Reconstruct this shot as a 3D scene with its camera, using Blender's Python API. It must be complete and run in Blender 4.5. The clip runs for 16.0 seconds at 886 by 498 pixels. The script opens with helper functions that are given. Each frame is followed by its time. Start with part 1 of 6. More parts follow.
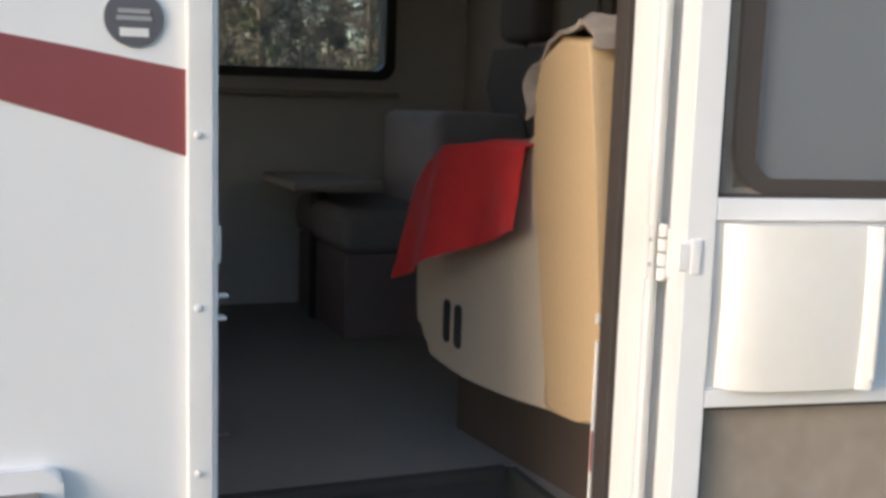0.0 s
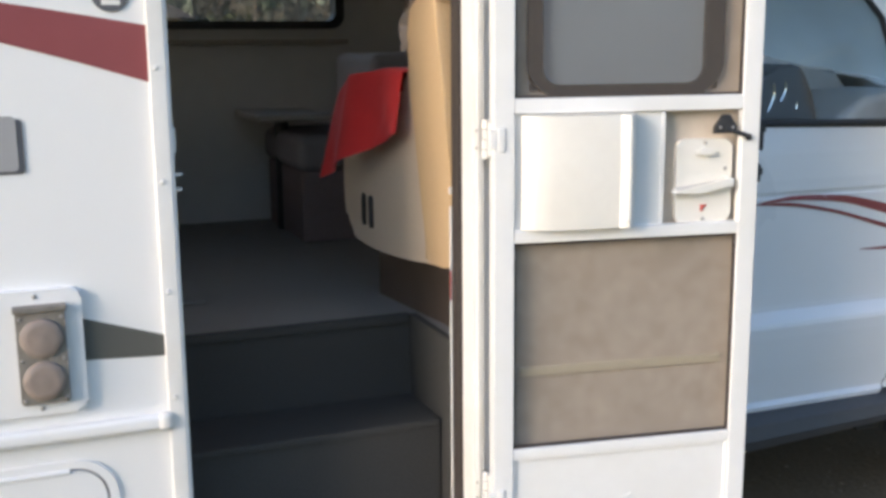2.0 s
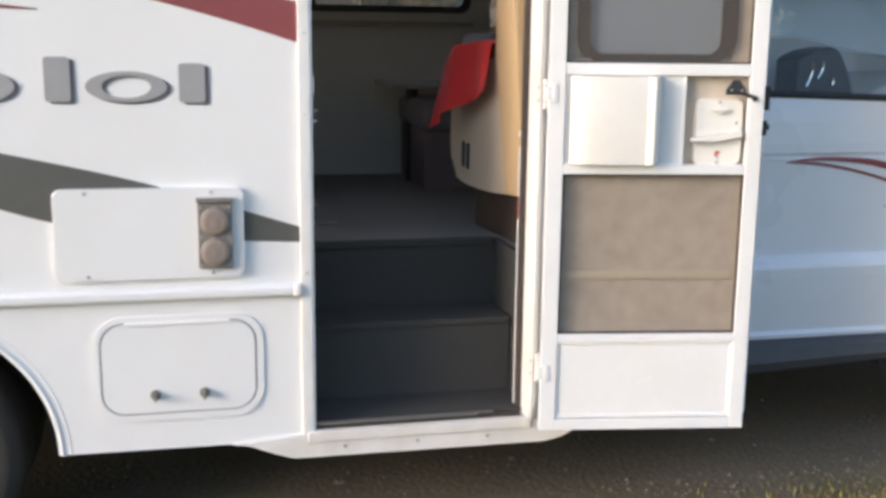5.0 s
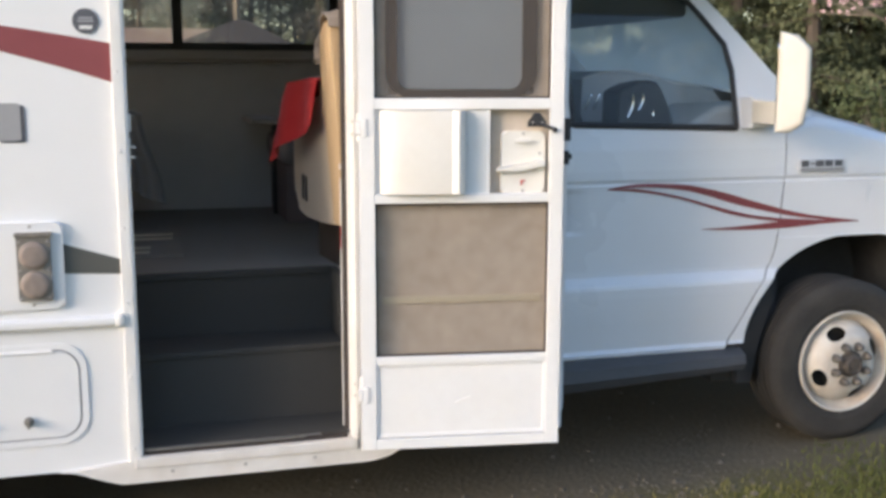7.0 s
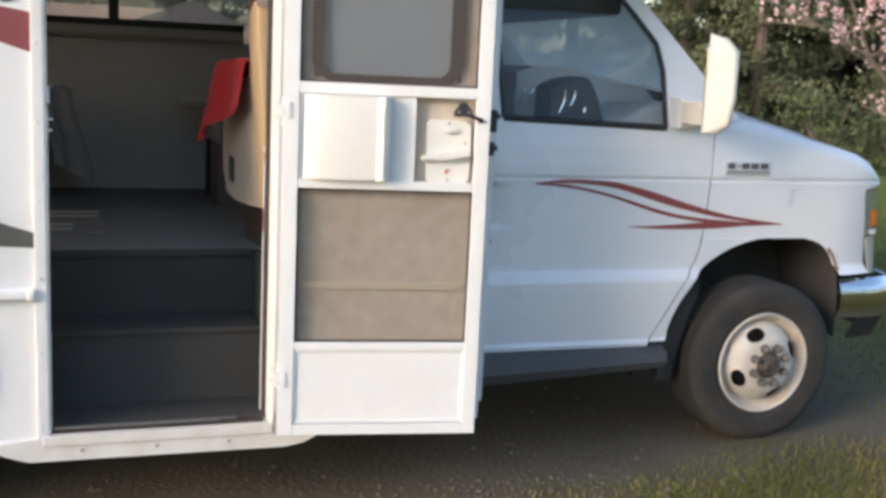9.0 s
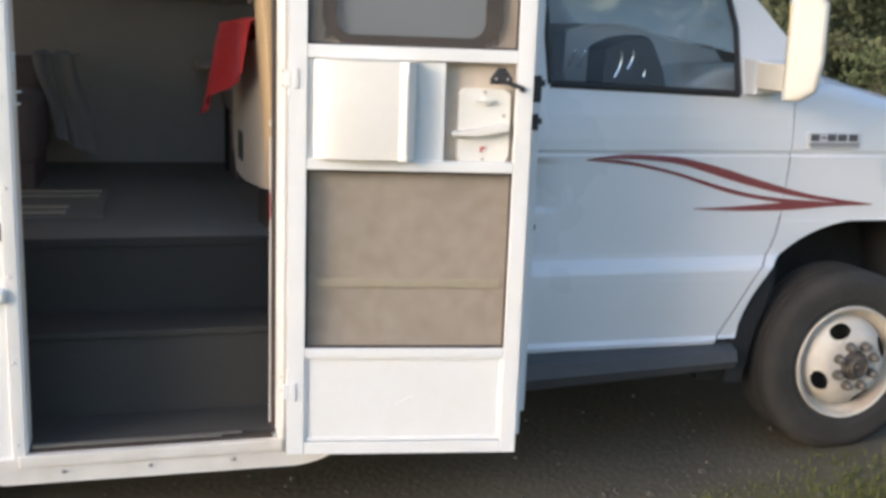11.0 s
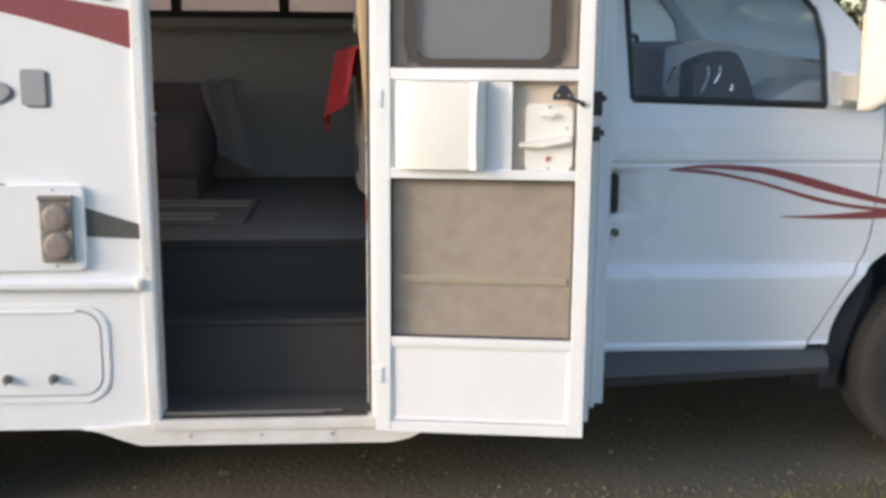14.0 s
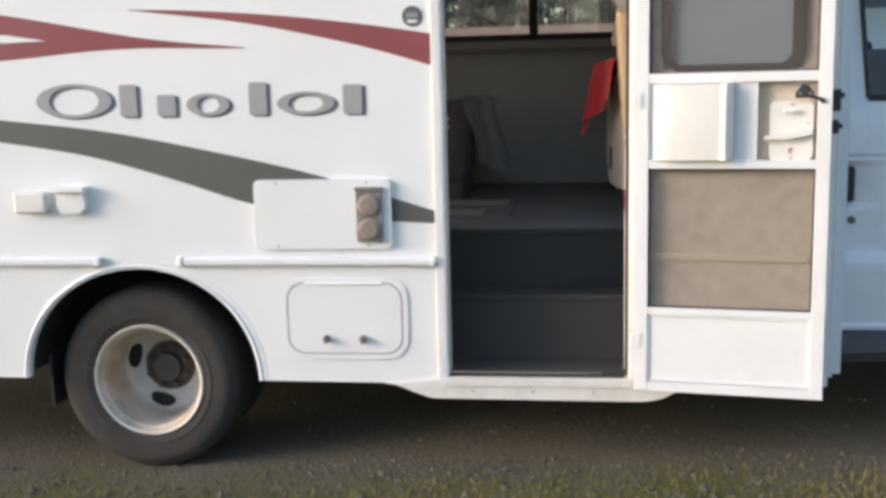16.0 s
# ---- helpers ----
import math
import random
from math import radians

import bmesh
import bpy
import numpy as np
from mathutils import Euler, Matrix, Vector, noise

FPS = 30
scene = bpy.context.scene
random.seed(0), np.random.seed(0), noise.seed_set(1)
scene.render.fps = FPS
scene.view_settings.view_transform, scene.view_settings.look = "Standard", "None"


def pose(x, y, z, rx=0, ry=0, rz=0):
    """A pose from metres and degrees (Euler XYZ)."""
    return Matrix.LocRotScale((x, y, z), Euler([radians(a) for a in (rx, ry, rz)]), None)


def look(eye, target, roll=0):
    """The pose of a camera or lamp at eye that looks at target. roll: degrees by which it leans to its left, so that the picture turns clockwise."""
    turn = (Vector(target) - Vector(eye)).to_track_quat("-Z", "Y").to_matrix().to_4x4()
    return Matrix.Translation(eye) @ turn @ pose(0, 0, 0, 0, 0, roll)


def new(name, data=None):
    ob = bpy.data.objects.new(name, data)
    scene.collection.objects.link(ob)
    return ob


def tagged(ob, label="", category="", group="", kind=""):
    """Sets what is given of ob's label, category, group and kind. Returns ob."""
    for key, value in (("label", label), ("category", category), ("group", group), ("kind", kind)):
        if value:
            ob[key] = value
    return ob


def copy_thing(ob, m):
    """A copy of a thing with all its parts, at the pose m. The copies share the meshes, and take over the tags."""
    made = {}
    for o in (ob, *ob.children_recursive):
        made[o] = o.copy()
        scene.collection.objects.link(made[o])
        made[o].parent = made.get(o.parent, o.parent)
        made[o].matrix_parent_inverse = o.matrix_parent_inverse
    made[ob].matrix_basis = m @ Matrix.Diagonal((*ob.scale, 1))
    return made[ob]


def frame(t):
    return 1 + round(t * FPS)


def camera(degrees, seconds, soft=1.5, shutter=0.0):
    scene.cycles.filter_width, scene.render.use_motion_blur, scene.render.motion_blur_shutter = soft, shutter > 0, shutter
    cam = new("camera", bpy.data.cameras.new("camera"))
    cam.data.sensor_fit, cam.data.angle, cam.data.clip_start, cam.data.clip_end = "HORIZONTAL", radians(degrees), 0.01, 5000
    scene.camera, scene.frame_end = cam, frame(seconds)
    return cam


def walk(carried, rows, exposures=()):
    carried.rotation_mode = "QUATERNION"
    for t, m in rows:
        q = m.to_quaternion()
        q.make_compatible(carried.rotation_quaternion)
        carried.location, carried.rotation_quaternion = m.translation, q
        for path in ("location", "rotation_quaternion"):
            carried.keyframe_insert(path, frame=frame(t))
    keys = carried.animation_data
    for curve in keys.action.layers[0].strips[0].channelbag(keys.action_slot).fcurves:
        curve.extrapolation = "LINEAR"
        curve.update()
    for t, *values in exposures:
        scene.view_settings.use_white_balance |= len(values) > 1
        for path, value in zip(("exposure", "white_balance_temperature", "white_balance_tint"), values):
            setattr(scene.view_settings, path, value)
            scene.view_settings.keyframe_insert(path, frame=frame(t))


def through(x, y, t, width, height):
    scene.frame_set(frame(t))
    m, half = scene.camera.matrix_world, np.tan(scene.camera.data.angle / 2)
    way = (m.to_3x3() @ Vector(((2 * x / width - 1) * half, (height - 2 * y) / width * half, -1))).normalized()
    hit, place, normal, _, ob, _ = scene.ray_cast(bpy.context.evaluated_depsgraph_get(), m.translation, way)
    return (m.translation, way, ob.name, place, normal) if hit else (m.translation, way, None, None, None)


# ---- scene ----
cam = camera(45.4, 16.0, soft=3.4)
PATH = [
    (0, (-0.209, -1.457, 1.645), (0.53, 0.381, 1.364), 1.8),
    (0.5, (-0.303, -1.669, 1.617), (0.568, 0.106, 1.317), 1.6),
    (1, (-0.26, -1.92, 1.623), (0.576, -0.136, 1.282), 0.6),
    (1.5, (-0.226, -2.136, 1.62), (0.55, -0.327, 1.265), -0.3),
    (2, (-0.245, -2.283, 1.625), (0.471, -0.454, 1.249), -0.5),
    (2.5, (-0.204, -2.521, 1.568), (0.407, -0.66, 1.165), -0.4),
    (3, (-0.209, -2.698, 1.567), (0.349, -0.833, 1.105), 0.8),
    (3.2, (-0.213, -2.749, 1.564), (0.323, -0.879, 1.101), 1.2),
    (5.3, (-0.278, -3.197, 1.574), (0.157, -1.282, 1.196), 0.6),
    (5.5, (-0.251, -3.242, 1.587), (0.24, -1.339, 1.217), 1.1),
    (6, (-0.127, -3.326, 1.539), (0.449, -1.438, 1.219), 0.8),
    (6.5, (0.031, -3.423, 1.507), (0.588, -1.524, 1.216), -0.2),
    (7, (0.076, -3.372, 1.583), (0.616, -1.474, 1.257), 0.1),
    (7.5, (0.083, -3.36, 1.592), (0.622, -1.459, 1.28), 1.1),
    (8, (0.107, -3.374, 1.583), (0.639, -1.466, 1.306), 2.7),
    (8.5, (0.116, -3.367, 1.579), (0.68, -1.468, 1.298), 3.8),
    (9, (0.166, -3.394, 1.567), (0.795, -1.526, 1.231), 2.7),
    (9.2, (0.151, -3.397, 1.548), (0.826, -1.55, 1.183), 2.3),
    (11.3, (0.462, -2.871, 1.565), (0.918, -0.968, 1.152), 1.9),
    (11.5, (0.523, -2.853, 1.566), (0.859, -0.919, 1.183), 1.6),
    (12, (0.554, -2.788, 1.571), (0.711, -0.823, 1.23), 0.8),
    (12.5, (0.581, -2.775, 1.564), (0.626, -0.805, 1.224), 0.2),
    (13, (0.567, -2.868, 1.561), (0.609, -0.899, 1.213), 0.3),
    (13.5, (0.478, -3.068, 1.542), (0.647, -1.106, 1.191), 0.8),
    (14, (0.709, -3.326, 1.58), (0.851, -1.367, 1.199), 0.4),
    (14.5, (0.977, -3.537, 1.567), (1.008, -1.571, 1.202), -0.7),
    (15, (0.911, -3.586, 1.581), (0.768, -1.625, 1.219), -1.8),
    (15.5, (0.594, -3.764, 1.55), (0.398, -1.803, 1.209), -1.7),
    (16, (0.528, -3.915, 1.529), (0.277, -1.958, 1.201), -1.4),
]
EXPOSURE = [(0.0, 1.24, 6230, 15), (0.5, 1.12, 6150, 14), (1.0, 1.04, 6100, 13), (1.5, 1.28, 6150, 13), (2.0, 1.44, 6150, 15), (2.5, 1.49, 6220, 16), (5.5, 1.52, 6300, 17), (9.0, 1.51, 6350, 16), (16.0, 1.55, 6350, 16)]
walk(cam, [(t, look(eye, target, roll)) for t, eye, target, roll in PATH], EXPOSURE)

# ---- light ----
SUN_FROM = Vector((-0.92, -0.35, 0.22)).normalized()
world = bpy.data.worlds.new("sky")
scene.world = world
world.use_nodes = True
wn = world.node_tree.nodes
sky = wn.new("ShaderNodeTexSky")
sky.sky_type = 'NISHITA'
sky.sun_disc = False
sky.sun_elevation = math.asin(SUN_FROM.z)
sky.sun_rotation = math.atan2(SUN_FROM.x, SUN_FROM.y)
sky.air_density, sky.dust_density, sky.ozone_density = 1.0, 1.2, 1.5
wn["Background"].inputs["Strength"].default_value = 0.15
world.node_tree.links.new(sky.outputs["Color"], wn["Background"].inputs["Color"])
sun = new("sun", bpy.data.lights.new("sun", "SUN"))
sun.data.energy, sun.data.angle, sun.data.color = 1.55, radians(30.0), (1.0, 0.90, 0.76)
sun.matrix_world = look(SUN_FROM * 40, (0, 0, 0))


# ---- materials ----
def material(name, colour, rough=0.6, metal=0.0, spread=0.12, size=30.0, blotch=2.5, bump=0.0, bump_size=None, coat=0.0, tint=None, amount=0.35, sheen=0.0):
    """A surface whose colour varies at a fine and a coarse scale; tint is the colour of its dirt or wear, amount how much of it."""
    m = bpy.data.materials.new(name)
    m.use_nodes = True
    n, link = m.node_tree.nodes, m.node_tree.links.new
    bsdf = n["Principled BSDF"]
    where = n.new("ShaderNodeTexCoord")
    fine, coarse = n.new("ShaderNodeTexNoise"), n.new("ShaderNodeTexNoise")
    fine.inputs["Scale"].default_value, fine.inputs["Detail"].default_value = size, 6
    coarse.inputs["Scale"].default_value, coarse.inputs["Detail"].default_value = blotch, 4
    link(where.outputs["Object"], fine.inputs["Vector"])
    link(where.outputs["Object"], coarse.inputs["Vector"])
    ramp = n.new("ShaderNodeMix")
    ramp.data_type = 'RGBA'
    dark = [c * (1 - spread) for c in colour]
    light = [min(c * (1 + spread), 1) for c in colour]
    ramp.inputs["A"].default_value, ramp.inputs["B"].default_value = (*dark, 1), (*light, 1)
    link(fine.outputs["Fac"], ramp.inputs["Factor"])
    wear = n.new("ShaderNodeMix")
    wear.data_type = 'RGBA'
    t = tint or [c * 0.82 for c in colour]
    wear.inputs["B"].default_value = (*t, 1)
    span = n.new("ShaderNodeMapRange")
    span.inputs["From Min"].default_value, span.inputs["From Max"].default_value = 0.45, 0.75
    span.inputs["To Max"].default_value = amount
    link(coarse.outputs["Fac"], span.inputs["Value"])
    link(span.outputs["Result"], wear.inputs["Factor"])
    link(ramp.outputs["Result"], wear.inputs["A"])
    link(wear.outputs["Result"], bsdf.inputs["Base Color"])
    gloss = n.new("ShaderNodeMapRange")
    gloss.inputs["To Min"].default_value, gloss.inputs["To Max"].default_value = max(rough - 0.08, 0.02), min(rough + 0.1, 1)
    link(coarse.outputs["Fac"], gloss.inputs["Value"])
    link(gloss.outputs["Result"], bsdf.inputs["Roughness"])
    bsdf.inputs["Metallic"].default_value = metal
    bsdf.inputs["Coat Weight"].default_value = coat
    bsdf.inputs["Sheen Weight"].default_value = sheen
    if bump:
        b = n.new("ShaderNodeBump")
        b.inputs["Strength"].default_value, b.inputs["Distance"].default_value = bump, 0.01
        grain = fine
        if bump_size:
            grain = n.new("ShaderNodeTexNoise")
            grain.inputs["Scale"].default_value, grain.inputs["Detail"].default_value = bump_size, 5
            link(where.outputs["Object"], grain.inputs["Vector"])
        link(grain.outputs["Fac"], b.inputs["Height"])
        link(b.outputs["Normal"], bsdf.inputs["Normal"])
    return m


def glass(name, tint, gloss=0.03, veil=0.0, veil_colour=(0.6, 0.65, 0.68), through=0.5):
    """A thin pane: clear with a tint, mirror-like at a slant; veil is the share of haze film or frosting on it."""
    m = bpy.data.materials.new(name)
    m.use_nodes = True
    n, link = m.node_tree.nodes, m.node_tree.links.new
    n.remove(n["Principled BSDF"])
    clear, shine, slant, mix = (n.new("ShaderNode" + k) for k in ("BsdfTransparent", "BsdfGlossy", "LayerWeight", "MixShader"))
    clear.inputs["Color"].default_value = (*tint, 1)
    shine.inputs["Roughness"].default_value = gloss
    steep, share = n.new("ShaderNodeMath"), n.new("ShaderNodeMath")
    steep.operation, share.operation = 'POWER', 'MULTIPLY_ADD'
    steep.inputs[1].default_value, share.inputs[1].default_value, share.inputs[2].default_value = 5.0, 0.95, 0.045
    link(slant.outputs["Facing"], steep.inputs[0])
    link(steep.outputs["Value"], share.inputs[0])
    link(share.outputs["Value"], mix.inputs["Fac"])
    if veil:
        film, cloth, noise_node = n.new("ShaderNodeMixShader"), n.new("ShaderNodeBsdfDiffuse"), n.new("ShaderNodeTexNoise")
        both, back = n.new("ShaderNodeMixShader"), n.new("ShaderNodeBsdfTranslucent")
        where = n.new("ShaderNodeTexCoord")
        link(where.outputs["Object"], noise_node.inputs["Vector"])
        noise_node.inputs["Scale"].default_value = 3.0
        cloth.inputs["Color"].default_value = (*veil_colour, 1)
        back.inputs["Color"].default_value = (*veil_colour, 1)
        span = n.new("ShaderNodeMapRange")
        span.inputs["To Min"].default_value, span.inputs["To Max"].default_value = veil * 0.85, min(veil * 1.15, 1)
        link(noise_node.outputs["Fac"], span.inputs["Value"])
        link(span.outputs["Result"], film.inputs["Fac"])
        link(clear.outputs["BSDF"], film.inputs[1])
        link(cloth.outputs["BSDF"], both.inputs[1])
        link(back.outputs["BSDF"], both.inputs[2])
        both.inputs["Fac"].default_value = through
        link(both.outputs["Shader"], film.inputs[2])
        link(film.outputs["Shader"], mix.inputs[1])
    else:
        link(clear.outputs["BSDF"], mix.inputs[1])
    link(shine.outputs["BSDF"], mix.inputs[2])
    link(mix.outputs["Shader"], n["Material Output"].inputs["Surface"])
    return m


M_COACH = material("coach_paint", (0.80, 0.80, 0.79), 0.30, spread=0.02, size=8, blotch=1.3, tint=(0.70, 0.69, 0.65), amount=0.3, bump=0.02, bump_size=5, coat=0.2)
M_TRIM = material("trim_white", (0.78, 0.77, 0.74), 0.40, spread=0.04, size=40, blotch=5, tint=(0.60, 0.55, 0.45), amount=0.35, bump=0.05)
M_SILL = material("sill_white", (0.76, 0.73, 0.68), 0.5, spread=0.05, size=35, blotch=7, tint=(0.52, 0.46, 0.38), amount=0.5, bump=0.08)
M_CAB = material("cab_paint", (0.79, 0.80, 0.815), 0.28, spread=0.02, size=6, blotch=1.6, tint=(0.73, 0.74, 0.74), amount=0.35, coat=0.3)
M_ALU = material("painted_aluminium", (0.78, 0.78, 0.765), 0.35, spread=0.03, size=30, blotch=4, tint=(0.70, 0.68, 0.62), amount=0.35, bump=0.03)
M_PLASTIC = material("ivory_plastic", (0.765, 0.745, 0.685), 0.38, spread=0.03, size=50, blotch=6, tint=(0.70, 0.65, 0.55), amount=0.35)
M_RED = material("dark_red_decal", (0.245, 0.060, 0.064), 0.4, spread=0.07, size=20, blotch=2, tint=(0.33, 0.10, 0.095), amount=0.4)
M_GREY = material("grey_decal", (0.102, 0.102, 0.092), 0.4, spread=0.06, size=20, blotch=2, tint=(0.138, 0.138, 0.125), amount=0.4)
M_LETTER = material("silver_decal", (0.34, 0.34, 0.34), 0.4, spread=0.05, size=60, blotch=3)
M_LETTER_DARK = material("charcoal_decal", (0.11, 0.11, 0.12), 0.4, spread=0.05, size=60, blotch=3)
M_RUBBER = material("tyre_rubber", (0.033, 0.030, 0.026), 0.85, spread=0.2, size=60, blotch=6, tint=(0.068, 0.062, 0.053), amount=0.6, bump=0.2)
M_BLACK = material("black_plastic", (0.022, 0.022, 0.024), 0.5, spread=0.15, size=60, blotch=6, tint=(0.05, 0.05, 0.05), amount=0.4, bump=0.06)
M_SEAL = material("dark_rubber_seal", (0.045, 0.035, 0.03), 0.75, spread=0.2, size=80, blotch=10, bump=0.1)
M_STEP = material("running_board", (0.072, 0.073, 0.078), 0.6, spread=0.12, size=40, blotch=4, tint=(0.10, 0.097, 0.094), amount=0.5, bump=0.08)
M_UNDER = material("underbody", (0.042, 0.040, 0.037), 0.9, spread=0.3, size=20, blotch=3, bump=0.2)
M_RIM = material("rim_paint", (0.60, 0.56, 0.49), 0.45, spread=0.08, size=40, blotch=9, tint=(0.42, 0.30, 0.19), amount=0.55, bump=0.08)
M_RIMRUST = material("rust_stained_rim_edge", (0.58, 0.51, 0.42), 0.6, spread=0.15, size=50, blotch=7, tint=(0.34, 0.22, 0.13), amount=0.85, bump=0.12)
M_RUST = material("rust_stain", (0.20, 0.115, 0.06), 0.9, spread=0.4, size=60, blotch=20, tint=(0.42, 0.33, 0.24), amount=0.8, bump=0.25)
M_BULK = material("brown_bulkhead", (0.24, 0.20, 0.175), 0.6, spread=0.15, size=14, blotch=3, bump=0.05)
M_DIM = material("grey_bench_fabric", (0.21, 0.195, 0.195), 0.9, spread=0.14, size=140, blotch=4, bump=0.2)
M_HUB = material("rusty_hub", (0.095, 0.082, 0.07), 0.6, metal=0.3, spread=0.3, size=60, blotch=12, tint=(0.15, 0.115, 0.085), amount=0.6, bump=0.25)
M_NUT = material("dull_steel_nut", (0.15, 0.135, 0.118), 0.65, metal=0.25, spread=0.2, size=80, blotch=14, tint=(0.10, 0.075, 0.055), amount=0.6)
M_CHROME = material("chrome", (0.62, 0.63, 0.64), 0.12, metal=1.0, spread=0.03, size=30, blotch=5)
M_SCREW = material("steel_screw", (0.45, 0.43, 0.40), 0.4, metal=0.8, spread=0.1, size=90, blotch=20)
M_PANEL = material("beige_door_panel", (0.62, 0.53, 0.43), 0.75, spread=0.08, size=45, blotch=6, tint=(0.52, 0.44, 0.35), amount=0.5, bump=0.06)
def marbled(m, dark, light, scale):
    """Lay soft mottling at a middle scale between a material's base colours."""
    n, link = m.node_tree.nodes, m.node_tree.links.new
    bsdf = n["Principled BSDF"]
    old = bsdf.inputs["Base Color"].links[0].from_socket
    where, cloud, span, mix, tone = n.new("ShaderNodeTexCoord"), n.new("ShaderNodeTexNoise"), n.new("ShaderNodeMapRange"), n.new("ShaderNodeMix"), n.new("ShaderNodeMix")
    link(where.outputs["Object"], cloud.inputs["Vector"])
    cloud.inputs["Scale"].default_value, cloud.inputs["Detail"].default_value, cloud.inputs["Distortion"].default_value = scale, 8, 0.2
    span.inputs["From Min"].default_value, span.inputs["From Max"].default_value = 0.35, 0.68
    link(cloud.outputs["Fac"], span.inputs["Value"])
    tone.data_type = mix.data_type = 'RGBA'
    tone.inputs["A"].default_value, tone.inputs["B"].default_value = (*dark, 1), (*light, 1)
    link(span.outputs["Result"], tone.inputs["Factor"])
    mix.inputs["Factor"].default_value = 0.38
    link(old, mix.inputs["A"])
    link(tone.outputs["Result"], mix.inputs["B"])
    link(mix.outputs["Result"], bsdf.inputs["Base Color"])


marbled(M_PANEL, (0.50, 0.42, 0.33), (0.74, 0.65, 0.54), 19.0)
M_BAR = material("tan_bar", (0.66, 0.58, 0.42), 0.6, spread=0.06, size=40, blotch=5)
M_CREAM = material("cream_mirror_shell", (0.66, 0.63, 0.55), 0.45, spread=0.03, size=50, blotch=6, tint=(0.56, 0.52, 0.43), amount=0.4)
M_WINFRAME = material("black_bronze_window_frame", (0.028, 0.027, 0.027), 0.5, spread=0.12, size=50, blotch=6, tint=(0.05, 0.047, 0.045), amount=0.4)
M_OUTLET = material("weathered_outlet", (0.235, 0.215, 0.185), 0.6, metal=0.1, spread=0.22, size=60, blotch=16, tint=(0.13, 0.115, 0.095), amount=0.7, bump=0.2)
M_SOCKET = material("faded_brown_plastic", (0.27, 0.215, 0.18), 0.55, spread=0.2, size=50, blotch=14, tint=(0.18, 0.15, 0.125), amount=0.6, bump=0.12)
# the tan upholstery again, toned greyer and paler for the light on the side
M_TAN_OFFSUN = material("tan_fabric_off_sun", (0.56, 0.465, 0.355), 0.75, spread=0.09, size=120, blotch=3, tint=(0.50, 0.41, 0.315), amount=0.5, bump=0.14, bump_size=200, sheen=0.1)
M_TAN = material("tan_upholstery", (0.53, 0.37, 0.20), 0.7, spread=0.08, size=120, blotch=3, tint=(0.46, 0.33, 0.20), amount=0.4, bump=0.12, bump_size=200, sheen=0.1)
M_THROW = material("taupe_throw", (0.30, 0.245, 0.20), 0.85, spread=0.12, size=150, blotch=5, bump=0.25, bump_size=260, sheen=0.2)
M_CLOTH = material("red_cloth", (0.56, 0.020, 0.018), 0.85, spread=0.16, size=150, blotch=9, tint=(0.46, 0.014, 0.012), amount=0.5, bump=0.15, bump_size=260, sheen=0.1)
M_CARPET = material("grey_brown_carpet", (0.25, 0.238, 0.22), 0.95, spread=0.18, size=160, blotch=4, tint=(0.29, 0.276, 0.253), amount=0.5, bump=0.4)
# stair carpet toned darker than the floor's to offset daylight from the doorway
M_STAIR = material("darkened_stair_carpet", (0.054, 0.053, 0.049), 0.95, spread=0.2, size=160, blotch=4, tint=(0.064, 0.062, 0.057), amount=0.5, bump=0.4)
M_INWALL = material("pale_wall_panel", (0.55, 0.525, 0.49), 0.6, spread=0.06, size=12, blotch=2, tint=(0.515, 0.49, 0.46), amount=0.4, bump=0.05)
M_CEILING = material("white_ceiling_vinyl", (0.82, 0.80, 0.77), 0.7, spread=0.04, size=40, blotch=3, bump=0.05)
M_CABINET = material("light_wood_cabinet", (0.33, 0.285, 0.235), 0.45, spread=0.15, size=14, blotch=3, bump=0.06)
M_SEAT = material("grey_seat_fabric", (0.34, 0.315, 0.315), 0.9, spread=0.14, size=140, blotch=4, bump=0.2, sheen=0.2)
M_CABSEAT = material("charcoal_cab_fabric", (0.13, 0.12, 0.12), 0.9, spread=0.14, size=140, blotch=4, bump=0.2)
M_MAROON = material("dull_maroon_fabric", (0.21, 0.165, 0.16), 0.9, spread=0.15, size=120, blotch=5, bump=0.2)
M_PALE = material("pale_linen", (0.34, 0.33, 0.32), 0.9, spread=0.08, size=140, blotch=4, bump=0.25)
M_STRIPE = material("cream_stripe", (0.55, 0.50, 0.40), 0.9, spread=0.1, size=140, blotch=6, bump=0.2)
M_DASH = material("grey_dashboard", (0.50, 0.53, 0.56), 0.6, spread=0.06, size=60, blotch=4, bump=0.05)
M_PLATE = material("silver_plate", (0.70, 0.71, 0.73), 0.35, metal=0.15, spread=0.06, size=60, blotch=9)
M_PLINTH = material("dark_plinth", (0.075, 0.055, 0.042), 0.6, spread=0.2, size=14, blotch=3, bump=0.06)
# thin haze film put into the pane to lift its dark tone
M_GLASS = glass("hazed_pane", (0.93, 0.97, 0.97), veil=0.02, veil_colour=(0.62, 0.70, 0.66), through=0.2)
# haze put into the coach panes pales the view through them
M_CLEAR = glass("hazed_coach_pane", (0.82, 0.83, 0.81), veil=0.07, veil_colour=(0.62, 0.62, 0.60), through=0.5)
# strong haze painted into the windscreen keeps it pale and even
M_WINDSCREEN = glass("hazy_windscreen", (0.88, 0.92, 0.92), veil=0.84, veil_colour=(0.66, 0.70, 0.69), through=0.6)
# haze painted into the far pane to brighten what shows behind the cab
M_FARPANE = glass("hazed_far_pane", (0.7, 0.74, 0.74), veil=0.9, veil_colour=(0.78, 0.82, 0.80), through=0.85)
